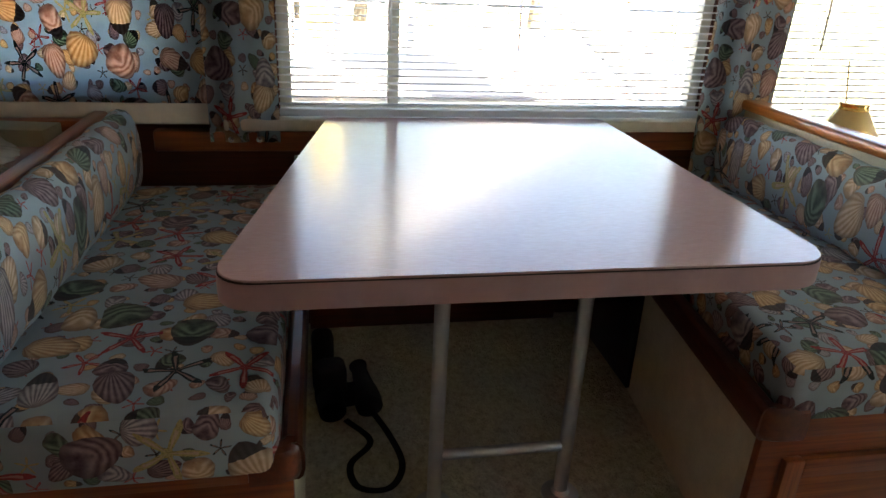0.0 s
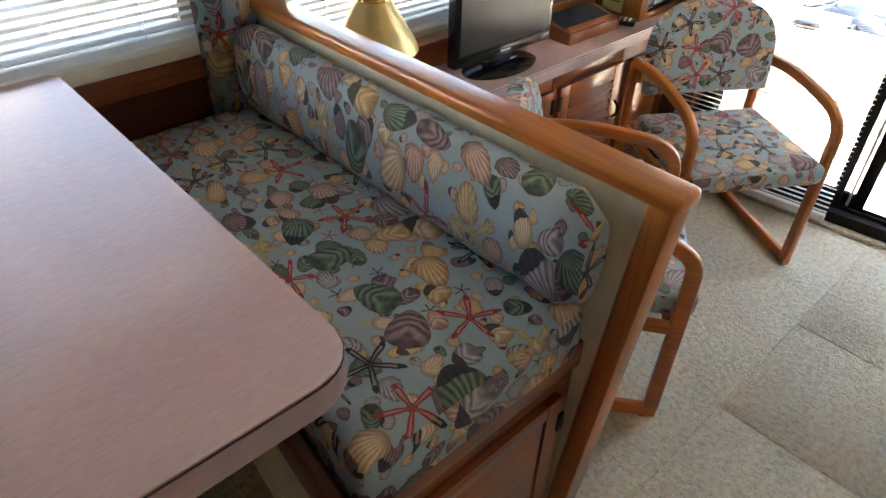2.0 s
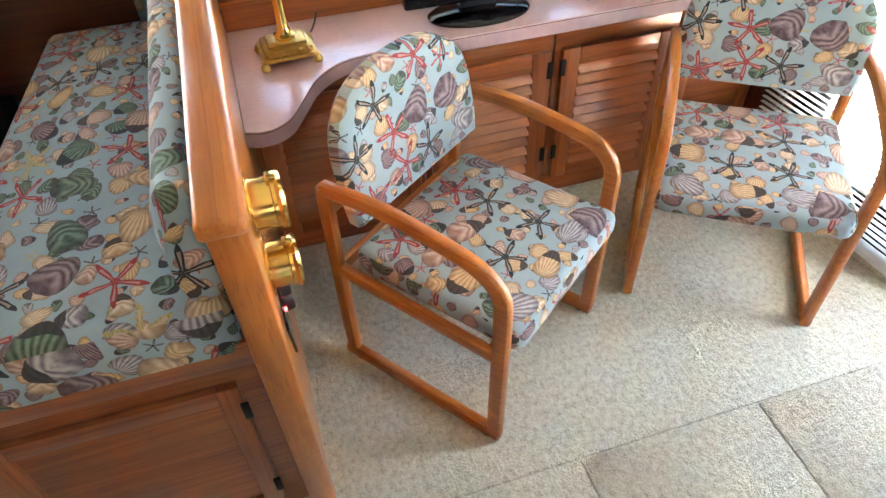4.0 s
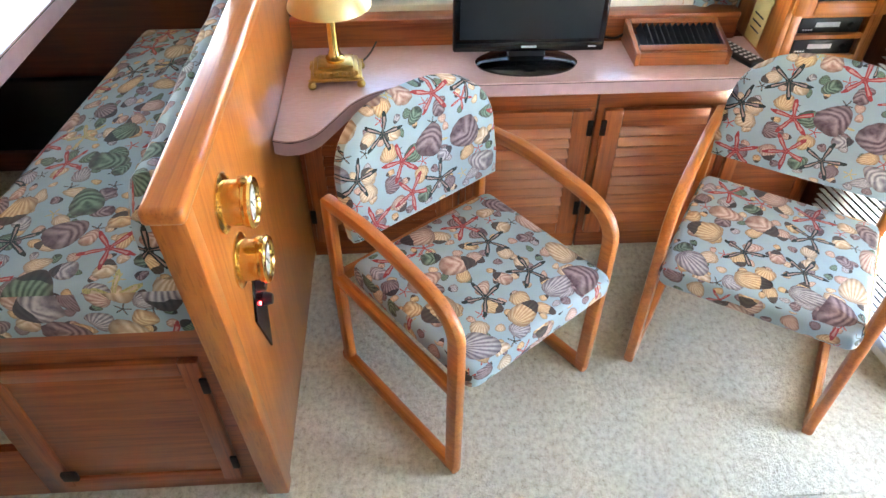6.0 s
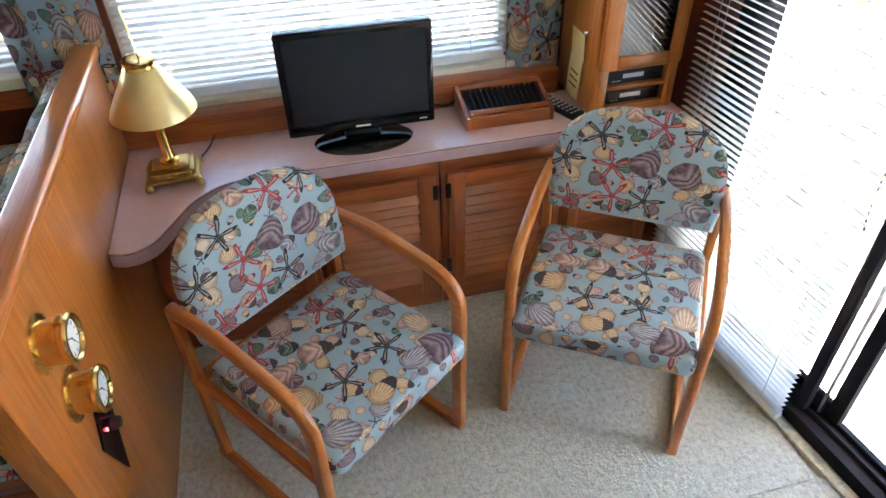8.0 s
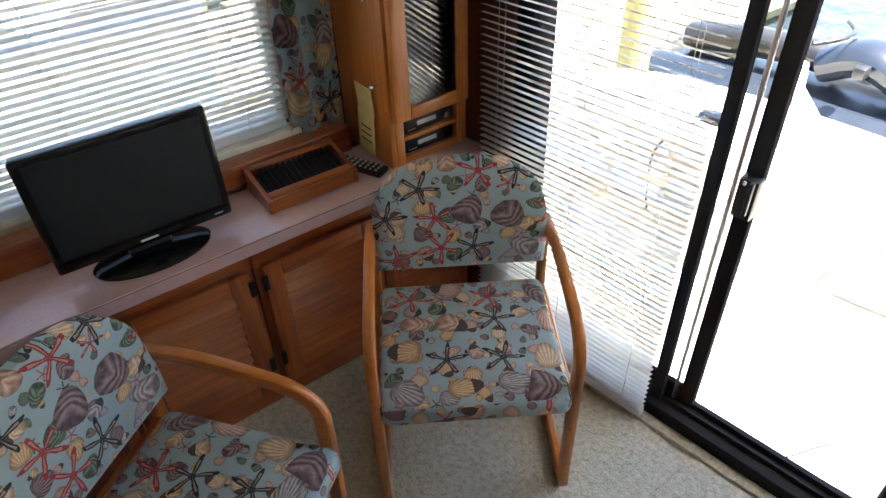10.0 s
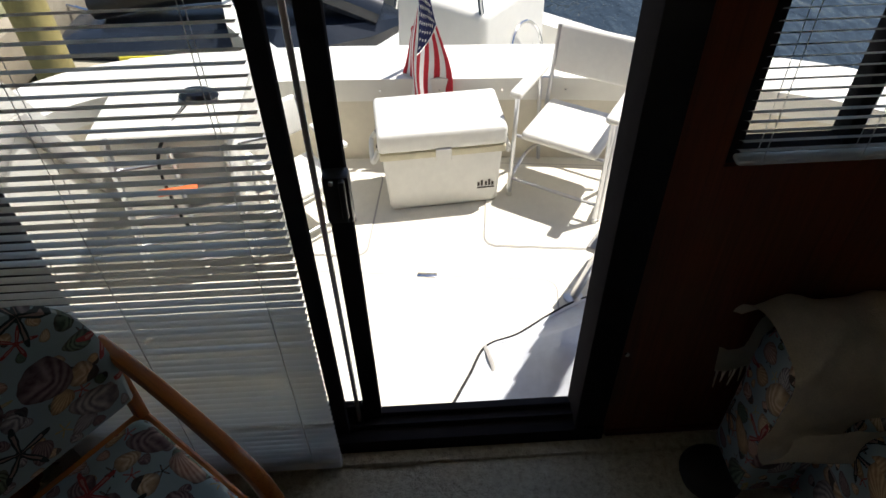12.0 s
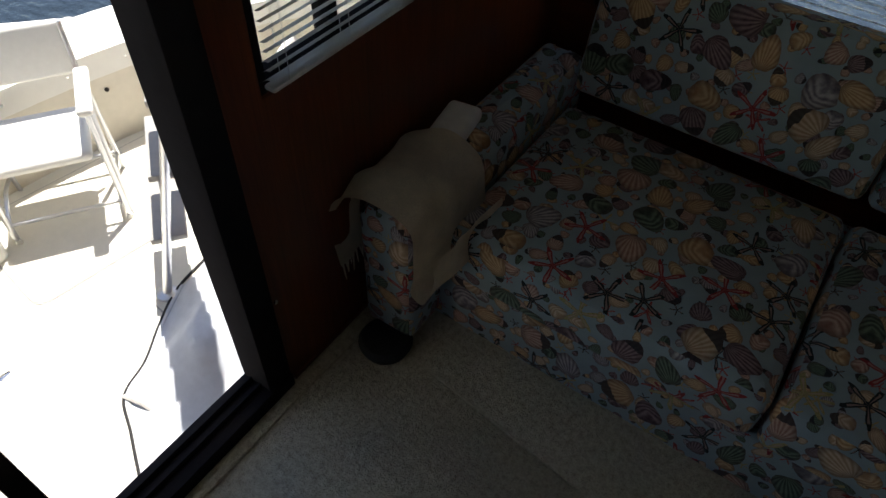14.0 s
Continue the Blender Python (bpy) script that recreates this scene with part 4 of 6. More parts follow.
def desk_lamp():
    t = thing("table_lamp", pose(4.545, 4.715, 0.69, rz=3) @ Matrix.Diagonal((1, 1, 1.13, 1)), "brass table lamp with a pale gold metal shade on the counter", "lamp")
    base = bm_new()
    box(base, -0.072, 0.072, -0.058, 0.058, 0.016, 0.026, 0.003)
    box(base, -0.064, 0.064, -0.05, 0.05, 0.026, 0.042, 0.008)
    box(base, -0.05, 0.05, -0.038, 0.038, 0.042, 0.05, 0.006)
    part("base", base, OLD_BRASS, t)
    for sx in (-1, 1):
        for sy in (-1, 1):
            part("claw_foot", lathe(bm_new(), [(0.0, 0), (0.011, 0.002), (0.013, 0.008), (0.008, 0.018), (0.01, 0.022)], (sx * 0.068, sy * 0.054, 0), 10), OLD_BRASS, t)
    for k in range(9):
        part("base_bead", lathe(bm_new(), [(0, 0), (0.007, 0.001), (0.006, 0.005), (0, 0.007)], (-0.048 + 0.012 * k, -0.0495, 0.033), 8, (0, -1, 0)), OLD_BRASS, t)
    part("column", lathe(bm_new(), [(0.026, 0.05), (0.027, 0.058), (0.019, 0.064), (0.017, 0.072), (0.0145, 0.076), (0.013, 0.16), (0.012, 0.2), (0.017, 0.204), (0.015, 0.215), (0.01, 0.22), (0.01, 0.26)], (0, 0, 0), 24), BRASS, t)
    shade = bm_new()
    lathe(shade, [(0.112, 0.19), (0.106, 0.205), (0.088, 0.232), (0.062, 0.27), (0.044, 0.298), (0.04, 0.302), (0.0395, 0.3), (0.06, 0.268), (0.087, 0.229), (0.11, 0.189)], (0, 0, 0), 40)
    bmesh.ops.delete(shade, geom=[f for f in shade.faces if len(f.verts) > 8], context="FACES_ONLY")
    part("shade", shade, SHADE, t)
    part("gallery", lathe(bm_new(), [(0.04, 0.298), (0.043, 0.302), (0.04, 0.308), (0.042, 0.318), (0.036, 0.32), (0.02, 0.318)], (0, 0, 0), 24), BRASS, t, "brass gallery ring")
    part("switch_stem", cyl(bm_new(), (0.0, 0.0, 0.21), (-0.07, 0.0, 0.2), 0.0025, seg=6), BRASS, t)
    part("pull_chain", cyl(bm_new(), (0.0, 0.03, 0.3), (-0.012, 0.05, 0.42), 0.0022, seg=6), BRASS, t)
    part("cord", sweep(bm_new(), smooth_line([(0.06, 0.05, 0.01), (0.1, 0.14, 0.004), (0.14, 0.22, 0.03), (0.2, 0.28, 0.07), (0.28, 0.28, 0.08)]), 0.0025, 0.0025, seg=6), BLACK, t)
    return t


desk_lamp()


def television():
    t = thing("television", pose(5.1, 4.775, 0.69, rz=-1), "small black flat television on an oval stand, switched off", "television")
    body = bm_new()
    box(body, -0.22, 0.22, -0.018, 0.02, 0.045, 0.36, 0.007, 3)
    box(body, -0.16, 0.16, 0.018, 0.06, 0.08, 0.31, 0.02, 3)
    part("case", body, GLOSS_BLACK, t)
    part("screen", box(bm_new(), -0.2, 0.2, -0.0195, -0.0182, 0.085, 0.342, 0), SCREEN, t)
    bx(GLOSS_BLACK, "lower_bezel", t, -0.212, 0.212, -0.021, -0.018, 0.05, 0.076, 0.001)
    bx(SILVER_PRINT, "maker_mark", t, -0.022, 0.022, -0.022, -0.0212, 0.06, 0.0655, 0)
    bx(SILVER_PRINT, "small_mark", t, 0.172, 0.195, -0.022, -0.0212, 0.06, 0.064, 0)
    part("neck", box(bm_new(), -0.055, 0.055, 0.0, 0.04, 0.01, 0.07, 0.008), BLACK, t)
    foot = lathe(bm_new(), [(0.15, 0), (0.152, 0.006), (0.14, 0.013), (0.06, 0.022), (0.0, 0.024)], (0, 0, 0), 40)
    for v in foot.verts:
        v.co.y = v.co.y * 0.55
    part("stand", foot, GLOSS_BLACK, t)
    part("cable", sweep(bm_new(), smooth_line([(0.15, 0.06, 0.1), (0.23, 0.1, 0.04), (0.3, 0.12, 0.02), (0.36, 0.16, 0.05)]), 0.004, 0.004, seg=6), BLACK, t)
    return t


television()


def slatted_box():
    t = thing("slatted_box", pose(5.559, 4.737, 0.69, rz=-1), "small teak box with a sloping black slatted top", "box")
    w, d = 0.143, 0.165
    for x in (-w, w - 0.014):
        bm = bm_new()
        slab(bm, [(0, 0), (d, 0), (d, 0.075), (0, 0.04)], 0, 0.014, 0.002, m=Matrix.Translation((x, 0, 0)) @ Matrix(((0, 0, 1, 0), (1, 0, 0, 0), (0, 1, 0, 0), (0, 0, 0, 1))), segments=1)
        part("side_board", bm, TEAK["Y"], t)
    bx(TEAK["X"], "front_board", t, -w + 0.014, w - 0.014, 0.0, 0.014, 0, 0.04, 0.002)
    bx(TEAK["X"], "back_board", t, -w + 0.014, w - 0.014, d - 0.014, d, 0, 0.075, 0.002)
    bx(BLACK, "liner", t, -w + 0.016, w - 0.016, 0.016, d - 0.016, 0.0, 0.03, 0.0)
    slope = math.degrees(math.atan2(0.035, d))
    first = None
    for k in range(13):
        x = -w + 0.035 + (2 * w - 0.07) * k / 12
        m = pose(x, d / 2, 0.052, rx=slope) @ pose(0, 0, 0, ry=28)
        if first is None:
            first = part("slat", box(bm_new(), -0.002, 0.002, -d / 2 + 0.03, d / 2 - 0.03, -0.012, 0.012, 0.001, 1), BLACK, t)
            first.matrix_basis = m
        else:
            repeat(first, m, t)
    for y, z in ((0.02, 0.046), (d - 0.02, 0.072)):
        bm = box(bm_new(), -w + 0.014, w - 0.014, -0.012, 0.012, -0.004, 0.004, 0.002, m=pose(0, y, z, rx=slope))
        part("top_rail", bm, TEAK["X"], t)
    return t


slatted_box()


def stereo_cabinet():
    t = thing("stereo_cabinet", pose(-0.02, 0.02, -0.052), "tall teak cabinet with a smoked glass door and stereo slots", "cabinet")
    x0, x1, y0, y1, z0, z1 = 5.835, 6.12, 4.7, 4.975, 0.742, 1.96
    bx(HONEY["Z"], "side", t, x0, x0 + 0.02, y0, y1, z0, z1, 0.004)
    bx(HONEY["Z"], "side", t, x1 - 0.02, x1, y0, y1, z0, z1, 0.004)
    bx(TEAK["Z"], "back", t, x0 + 0.02, x1 - 0.02, y1 - 0.012, y1, z0, z1, 0)
    for a, b in ((x0 + 0.02, 5.885), (6.085, x1 - 0.02)):
        bx(HONEY["Z"], "face_stile", t, a, b, y0 + 0.001, y0 + 0.02, z0, 0.905, 0.002)
    for a, b in ((z0, 0.768), (0.82, 0.834), (0.885, 0.905)):
        bx(HONEY["X"], "face_rail", t, 5.885, 6.085, y0 + 0.002, y0 + 0.02, a, b, 0.002)
    bx(BLACK, "slot_lining", t, 5.885, 6.085, y0 + 0.03, y0 + 0.15, 0.768, 0.885, 0)
    for z in (0.77, 0.836):
        unit = bx(BLACK, "stereo", t, 5.895, 6.075, y0 + 0.012, y0 + 0.029, z, z + 0.044, 0.003, "black stereo unit")
        bx(SILVER_PRINT, "display", unit, 5.94, 6.01, y0 + 0.0105, y0 + 0.012, z + 0.018, z + 0.032, 0)
        part("dial_knob", lathe(bm_new(), [(0.01, 0), (0.009, 0.008), (0, 0.009)], (6.045, y0 + 0.012, z + 0.022), 14, (0, -1, 0)), BLACK, unit)
        for k in range(4):
            bx(SILVER_PRINT, "button", unit, 5.905 + k * 0.008, 5.91 + k * 0.008, y0 + 0.0105, y0 + 0.012, z + 0.008, z + 0.012, 0)
    d = bx(HONEY["Z"], "door", t, x0 + 0.008, x0 + 0.065, y0 - 0.024, y0 - 0.002, 0.9, 1.94, 0.007)
    bx(HONEY["Z"], "door_stile", d, x1 - 0.05, x1 - 0.008, y0 - 0.024, y0 - 0.002, 0.9, 1.94, 0.007)
    bx(HONEY["X"], "door_rail", d, x0 + 0.065, x1 - 0.05, y0 - 0.0235, y0 - 0.0025, 0.9, 0.94, 0.006)
    bx(HONEY["X"], "door_rail", d, x0 + 0.065, x1 - 0.05, y0 - 0.0235, y0 - 0.0025, 1.89, 1.94, 0.006)
    bx(SMOKED, "pane", d, x0 + 0.063, x1 - 0.048, y0 - 0.014, y0 - 0.01, 0.938, 1.892, 0, "smoked glass pane")
    for z in (1.0, 1.25):
        part("door_knob", lathe(bm_new(), [(0.004, 0), (0.004, 0.01), (0.009, 0.016), (0.008, 0.024), (0, 0.026)], (x0, y0 + 0.05, z), 14, (-1, 0, 0)), CHROME, t)
    return t


stereo_cabinet()
t = thing("remote_control", pose(5.745, 4.79, 0.69, rz=24), "black remote control with pale keys on the counter", "remote")
part("case", box(bm_new(), -0.028, 0.028, -0.085, 0.085, 0.0, 0.018, 0.007, 3), BLACK, t)
for i in range(3):
    for j in range(7):
        part("key", box(bm_new(), -0.019 + i * 0.015, -0.01 + i * 0.015, -0.068 + j * 0.019, -0.06 + j * 0.019, 0.018, 0.0205, 0.001, 1), SILVER_PRINT, t)
t = thing("pinned_card", pose(5.812, 4.84, 0.82, rx=0, rz=0), "yellow cards pinned to the cabinet's side", "card")
part("card", box(bm_new(), -0.003, 0.0, -0.05, 0.04, 0.02, 0.11, 0.0005, 1, m=pose(0, 0, 0, ry=-4)), PAPER, t)
part("card", box(bm_new(), -0.006, -0.0035, -0.045, 0.045, -0.11, 0.02, 0.0005, 1, m=pose(0, 0, 0, ry=3)), PAPER, t)
for k in range(3):
    part("print_bar", box(bm_new(), -0.0072, -0.0062, -0.03, 0.028, -0.03 - k * 0.022, -0.025 - k * 0.022, 0, m=pose(0, 0, 0, ry=3)), INK, t)


# ---- armchairs ----
def armchair(m, label):
    t = thing("armchair", m, label, "chair", "saloon armchairs")
    for s in (-1, 1):
        x = s * 0.255
        arm = smooth_line([(x, 0.0, 0.03), (x, -0.002, 0.25), (x, -0.004, 0.5), (x, 0.004, 0.585), (x, 0.05, 0.634), (x, 0.13, 0.655), (x, 0.3, 0.672), (x, 0.475, 0.655)], 6)
        part("arm", sweep(bm_new(), arm, 0.021, 0.0155, (1, 0, 0), 12, 3.0), HONEY["Y"], t)
        part("back_leg", sweep(bm_new(), smooth_line([(x, 0.47, 0.03), (x, 0.475, 0.3), (x, 0.478, 0.6), (x, 0.476, 0.655)], 5), 0.0145, 0.02, (0, 1, 0), 12, 3.0), HONEY["Z"], t)
        part("runner", sweep(bm_new(), [(x, -0.015, 0.024), (x, 0.1, 0.023), (x, 0.3, 0.023), (x, 0.49, 0.024)], 0.0145, 0.023, (0, 0, 1), 12, 3.4), HONEY["Y"], t)
        part("seat_rail", sweep(bm_new(), [(x, 0.0, 0.365), (x, 0.24, 0.372), (x, 0.48, 0.38)], 0.0135, 0.021, (0, 0, 1), 12, 3.2), HONEY["Y"], t)
        part("glide", cyl(bm_new(), (x, 0.02, 0.0), (x, 0.02, 0.004), 0.012, seg=10), BLACK, t)
        part("glide", cyl(bm_new(), (x, 0.45, 0.0), (x, 0.45, 0.004), 0.012, seg=10), BLACK, t)
    part("front_stretcher", sweep(bm_new(), [(-0.25, 0.02, 0.375), (0.25, 0.02, 0.375)], 0.012, 0.02, (0, 0, 1), 10, 3.2), HONEY["X"], t)
    part("back_stretcher", sweep(bm_new(), [(-0.25, 0.47, 0.385), (0.25, 0.47, 0.385)], 0.012, 0.02, (0, 0, 1), 10, 3.2), HONEY["X"], t)
    part("back_rail", sweep(bm_new(), smooth_line([(-0.25, 0.47, 0.6), (0, 0.48, 0.6), (0.25, 0.47, 0.6)], 6), 0.01, 0.03, (0, 0, 1), 10, 3.2), HONEY["X"], t)
    seat = cushion(-0.245, 0.245, -0.045, 0.43, 0.388, 0.47, 0.014, 0.026)
    part("seat", seat, FABRIC, t)
    # the arched back, gently curved round the sitter
    bm = bm_new()
    uvl = bm.loops.layers.uv.verify()
    outline = []
    for k in range(33):
        a = math.pi * k / 32
        c, s_ = math.cos(a), math.sin(a)
        outline.append((0.245 * math.copysign(abs(c) ** 0.75, c), 0.695 + 0.195 * abs(s_) ** 0.8))
    outline = [(0.24, 0.555), (0.247, 0.63), *outline, (-0.247, 0.63), (-0.24, 0.555)]
    n = len(outline)
    layers = []
    for y, inset in ((-0.034, 0.035), (-0.026, 0.012), (-0.012, 0.0), (0.014, 0.0), (0.028, 0.012), (0.034, 0.035)):
        ring = []
        for x, z in outline:
            cx, cz = 0.0, 0.72
            f = 1 - inset / math.hypot(x - cx, z - cz)
            px, pz = cx + (x - cx) * f, cz + (z - cz) * f
            ring.append(bm.verts.new((px, 0.43 + y + (pz - 0.55) * 0.14 - 0.35 * px * px, pz)))
        layers.append(ring)
    for a, b in zip(layers, layers[1:]):
        for k in range(n):
            bm.faces.new((a[k], a[(k + 1) % n], b[(k + 1) % n], b[k]))
    for ring, sign in ((layers[0], -1), (layers[-1], 1)):
        f = bm.faces.new(ring)
    caps = [f for f in bm.faces if len(f.verts) > 8]
    bmesh.ops.triangulate(bm, faces=caps)
    for f in bm.faces:
        for loop in f.loops:
            loop[uvl].uv = (loop.vert.co.x + 0.4, loop.vert.co.z + loop.vert.co.y * 0.3)
    part("backrest", bm, FABRIC, t)
    return t


chair_a = armchair(pose(5.03, 4.015, 0, rz=37) @ Matrix.Diagonal((1, 1, 0.94, 1)), "honey-varnished armchair with pale blue shell-print seat and arched back")
copy_thing(chair_a, pose(5.604, 4.06, 0, rz=-33))


# ---- sofa and blanket ----
def sofa():
    t = thing("sofa", STARBOARD, "long shell-print sofa with a low arm along the dark side wall", "sofa")
    part("skirt", cushion(3.3, 6.1, 1.95, 2.83, 0.0, 0.24, 0.0, 0.02), FABRIC, t)
    for k in range(3):
        part("seat_cushion", cushion(3.3 + k * 0.87, 4.16 + k * 0.87, 2.16, 2.86, 0.24, 0.43, 0.02, 0.04, (k * 0.37, 0)), FABRIC, t)
        back = cushion(3.3 + k * 0.87, 4.16 + k * 0.87, -0.4, 0.0, 0.0, 0.17, 0.02, 0.045, (k * 0.29, 0.4))
        bmesh.ops.transform(back, matrix=pose(0, 2.02, 0.43, rx=-78), verts=back.verts[:])
        part("back_cushion", back, FABRIC, t)
    part("arm", cushion(5.92, 6.09, 2.0, 2.98, 0.0, 0.52, 0.01, 0.06, (0.5, 0.2)), FABRIC, t)
    return t


sofa()


def blanket():
    """A folded wool throw hung over the sofa's arm, with a fringe."""
    t = thing("throw_blanket", STARBOARD, "cream wool throw folded over the sofa's arm, fringed", "blanket")
    bm = bm_new()
    line = smooth_line([(6.185, 0, 0.28), (6.195, 0, 0.42), (6.175, 0, 0.545), (6.08, 0, 0.59), (5.97, 0, 0.555), (5.94, 0, 0.44), (5.935, 0, 0.36), (5.91, 0, 0.335), (5.885, 0, 0.37), (5.895, 0, 0.45)], 6)
    rows, cols = len(line), 14
    grid = []
    for i, p in enumerate(line):
        d = (line[min(i + 1, rows - 1)] - line[max(i - 1, 0)]).normalized()
        nrm = Vector((d.z, 0, -d.x))
        row = []
        for j in range(cols + 1):
            y = 2.7 + 0.32 * j / cols
            lump = noise.noise(Vector((i * 0.18, j * 0.35, 2.0))) * 0.014
            row.append(bm.verts.new(p + nrm * lump + Vector((0, y + 0.012 * math.sin(i * 0.2), 0.006 * math.sin(j * 0.8)))))
        grid.append(row)
    for a, b in zip(grid, grid[1:]):
        for j in range(cols):
            bm.faces.new((a[j], a[j + 1], b[j + 1], b[j]))
    bmesh.ops.solidify(bm, geom=bm.faces[:], thickness=0.026)
    bmesh.ops.bevel(bm, geom=[e for e in bm.edges if e.calc_face_angle(0) > 1.2], offset=0.008, segments=2, affect="EDGES")
    bmesh.ops.translate(bm, vec=(-0.062, 0, -0.004), verts=bm.verts[:])
    part("throw", bm, WOOL, t)
    fringe = bm_new()
    for k in range(26):
        y = 2.71 + 0.3 * k / 25
        cyl(fringe, (6.128, y, 0.29), (6.123 + random.uniform(-0.01, 0.01), y + random.uniform(-0.012, 0.012), 0.21 + random.uniform(0, 0.02)), 0.004, 0.002, 6)
    part("fringe", fringe, WOOL, t)
    t2 = thing("folded_towel", STARBOARD @ pose(6.03, 2.62, 0.53, rz=10), "pale folded towel on the sofa's arm behind the throw", "towel")
    part("cloth", box(bm_new(), -0.05, 0.05, -0.08, 0.08, 0, 0.045, 0.018, 3), WHITE_CLOTH, t2)
    return t


blanket()
t = thing("floor_bag", pose(6.2, 2.97, 0) @ Matrix.Scale(0.85, 4), "dark round cushion on the carpet beside the sofa", "cushion")
part("body", lathe(bm_new(), [(0.0, 0), (0.085, 0.003), (0.095, 0.03), (0.08, 0.055), (0, 0.065)], (0, 0, 0), 24), LEATHER, t)


# ---- outside: the cockpit ----
DZ = -0.3
deck = structure("deck", box(bm_new(), 6.2, 8.3, 1.5, 5.7, DZ - 0.1, DZ, 0.0), DECK, "off-white non-skid cockpit deck", "deck")


def ribbon(bm, line, width, z0, z1, side=1):
    """A coaming: the line in the plan, widened to one side and given height."""
    pts = [Vector((p[0], p[1], 0)) for p in line]
    inner, outer = [], []
    for k, p in enumerate(pts):
        d = (pts[min(k + 1, len(pts) - 1)] - pts[max(k - 1, 0)]).normalized()
        n = Vector((d.y, -d.x, 0)) * side
        inner.append(p), outer.append(p + n * width)
    rings = [[bm.verts.new((q.x, q.y, z)) for q, z in ((a, z0), (b, z0), (b, z1), (a, z1))] for a, b in zip(inner, outer)]
    for a, b in zip(rings, rings[1:]):
        for k in range(4):
            bm.faces.new((a[k], a[(k + 1) % 4], b[(k + 1) % 4], b[k]))
    bm.faces.new(rings[0][::-1]), bm.faces.new(rings[-1])
    return bm


edge = smooth_line([(6.3, 5.62, 0), (7.0, 5.6, 0), (7.5, 5.5, 0), (7.75, 5.3, 0), (7.88, 4.9, 0), (7.94, 4.44, 0), (7.98, 3.8, 0), (8.01, 3.1, 0), (7.95, 2.5, 0), (7.8, 2.0, 0), (7.5, 1.7, 0), (6.9, 1.5, 0)], 5)
flat = [(p.x, p.y) for p in edge]
hull = thing("gunwale", pose(0, 0, 0), "white moulded gunwale and bulwark round the cockpit", "gunwale", kind="structure")
cap = ribbon(bm_new(), flat, 0.32, 0.02, 0.13, -1)
bmesh.ops.bevel(cap, geom=[e for e in cap.edges if e.calc_face_angle(0) > 1.0], offset=0.025, segments=3, affect="EDGES")
part("coaming", cap, GELCOAT, hull)
part("bulwark", ribbon(bm_new(), [(p.x + 0.0, p.y) for p in edge], 0.05, DZ, 0.02, -1), plain("cream_gelcoat_liner", (0.66, 0.61, 0.5), 0.5, vary=0.06), hull, "cream inner bulwark")
part("hull_side", ribbon(bm_new(), [(p.x * 1.0 + 0.0, p.y) for p in smooth_line([(6.3, 5.9, 0), (7.1, 5.87, 0), (7.7, 5.75, 0), (8.05, 5.4, 0), (8.18, 4.9, 0), (8.26, 4.4, 0), (8.3, 3.4, 0), (8.25, 2.5, 0), (8.05, 1.85, 0), (7.6, 1.4, 0), (6.9, 1.2, 0)], 4)], 0.03, -1.7, 0.07, -1), GELCOAT, hull)
for k in (24, 28, 31, 34, 37):
    p = edge[k]
    part("drain_fitting", lathe(bm_new(), [(0.0, 0), (0.01, 0.0), (0.009, 0.005), (0.004, 0.006), (0, 0.003)], (p.x - 0.004, p.y, -0.04), 12, (-1, 0, 0)), BLACK_IRON, hull, "dark drain fitting")
for k in range(18, 42, 2):
    p = edge[k]
    part("screw_cap", lathe(bm_new(), [(0.0, 0), (0.006, 0.0), (0.005, 0.003), (0, 0.003)], (p.x - 0.002, p.y, 0.075), 8, (-1, 0, 0)), CHROME, hull)


def hatch(x0, x1, y0, y1, label):
    t = thing("deck_hatch", pose(0, 0, 0), label, "hatch", kind="structure")
    part("seam", slab(bm_new(), rounded(x0, x1, y0, y1, (0.06,) * 4), DZ, DZ + 0.0025), HULL_GREY, t, "grey seam")
    part("lid", slab(bm_new(), rounded(x0 + 0.007, x1 - 0.007, y0 + 0.007, y1 - 0.007, (0.054,) * 4), DZ + 0.001, DZ + 0.005, 0.001, segments=1), DECK, t)


hatch(6.45, 7.18, 3.28, 4.4, "wide flush hatch lid in the deck")
hatch(7.36, 7.95, 2.5, 3.58, "flush hatch lid near the transom")
hatch(7.27, 7.85, 4.06, 4.6, "flush hatch lid in the deck's corner")
t = thing("hinge", pose(7.175, 3.8, DZ), "small chrome hinge on the deck", "hinge")
part("leaf", box(bm_new(), -0.012, 0.012, -0.04, 0.04, 0.004, 0.01, 0.003), CHROME, t)


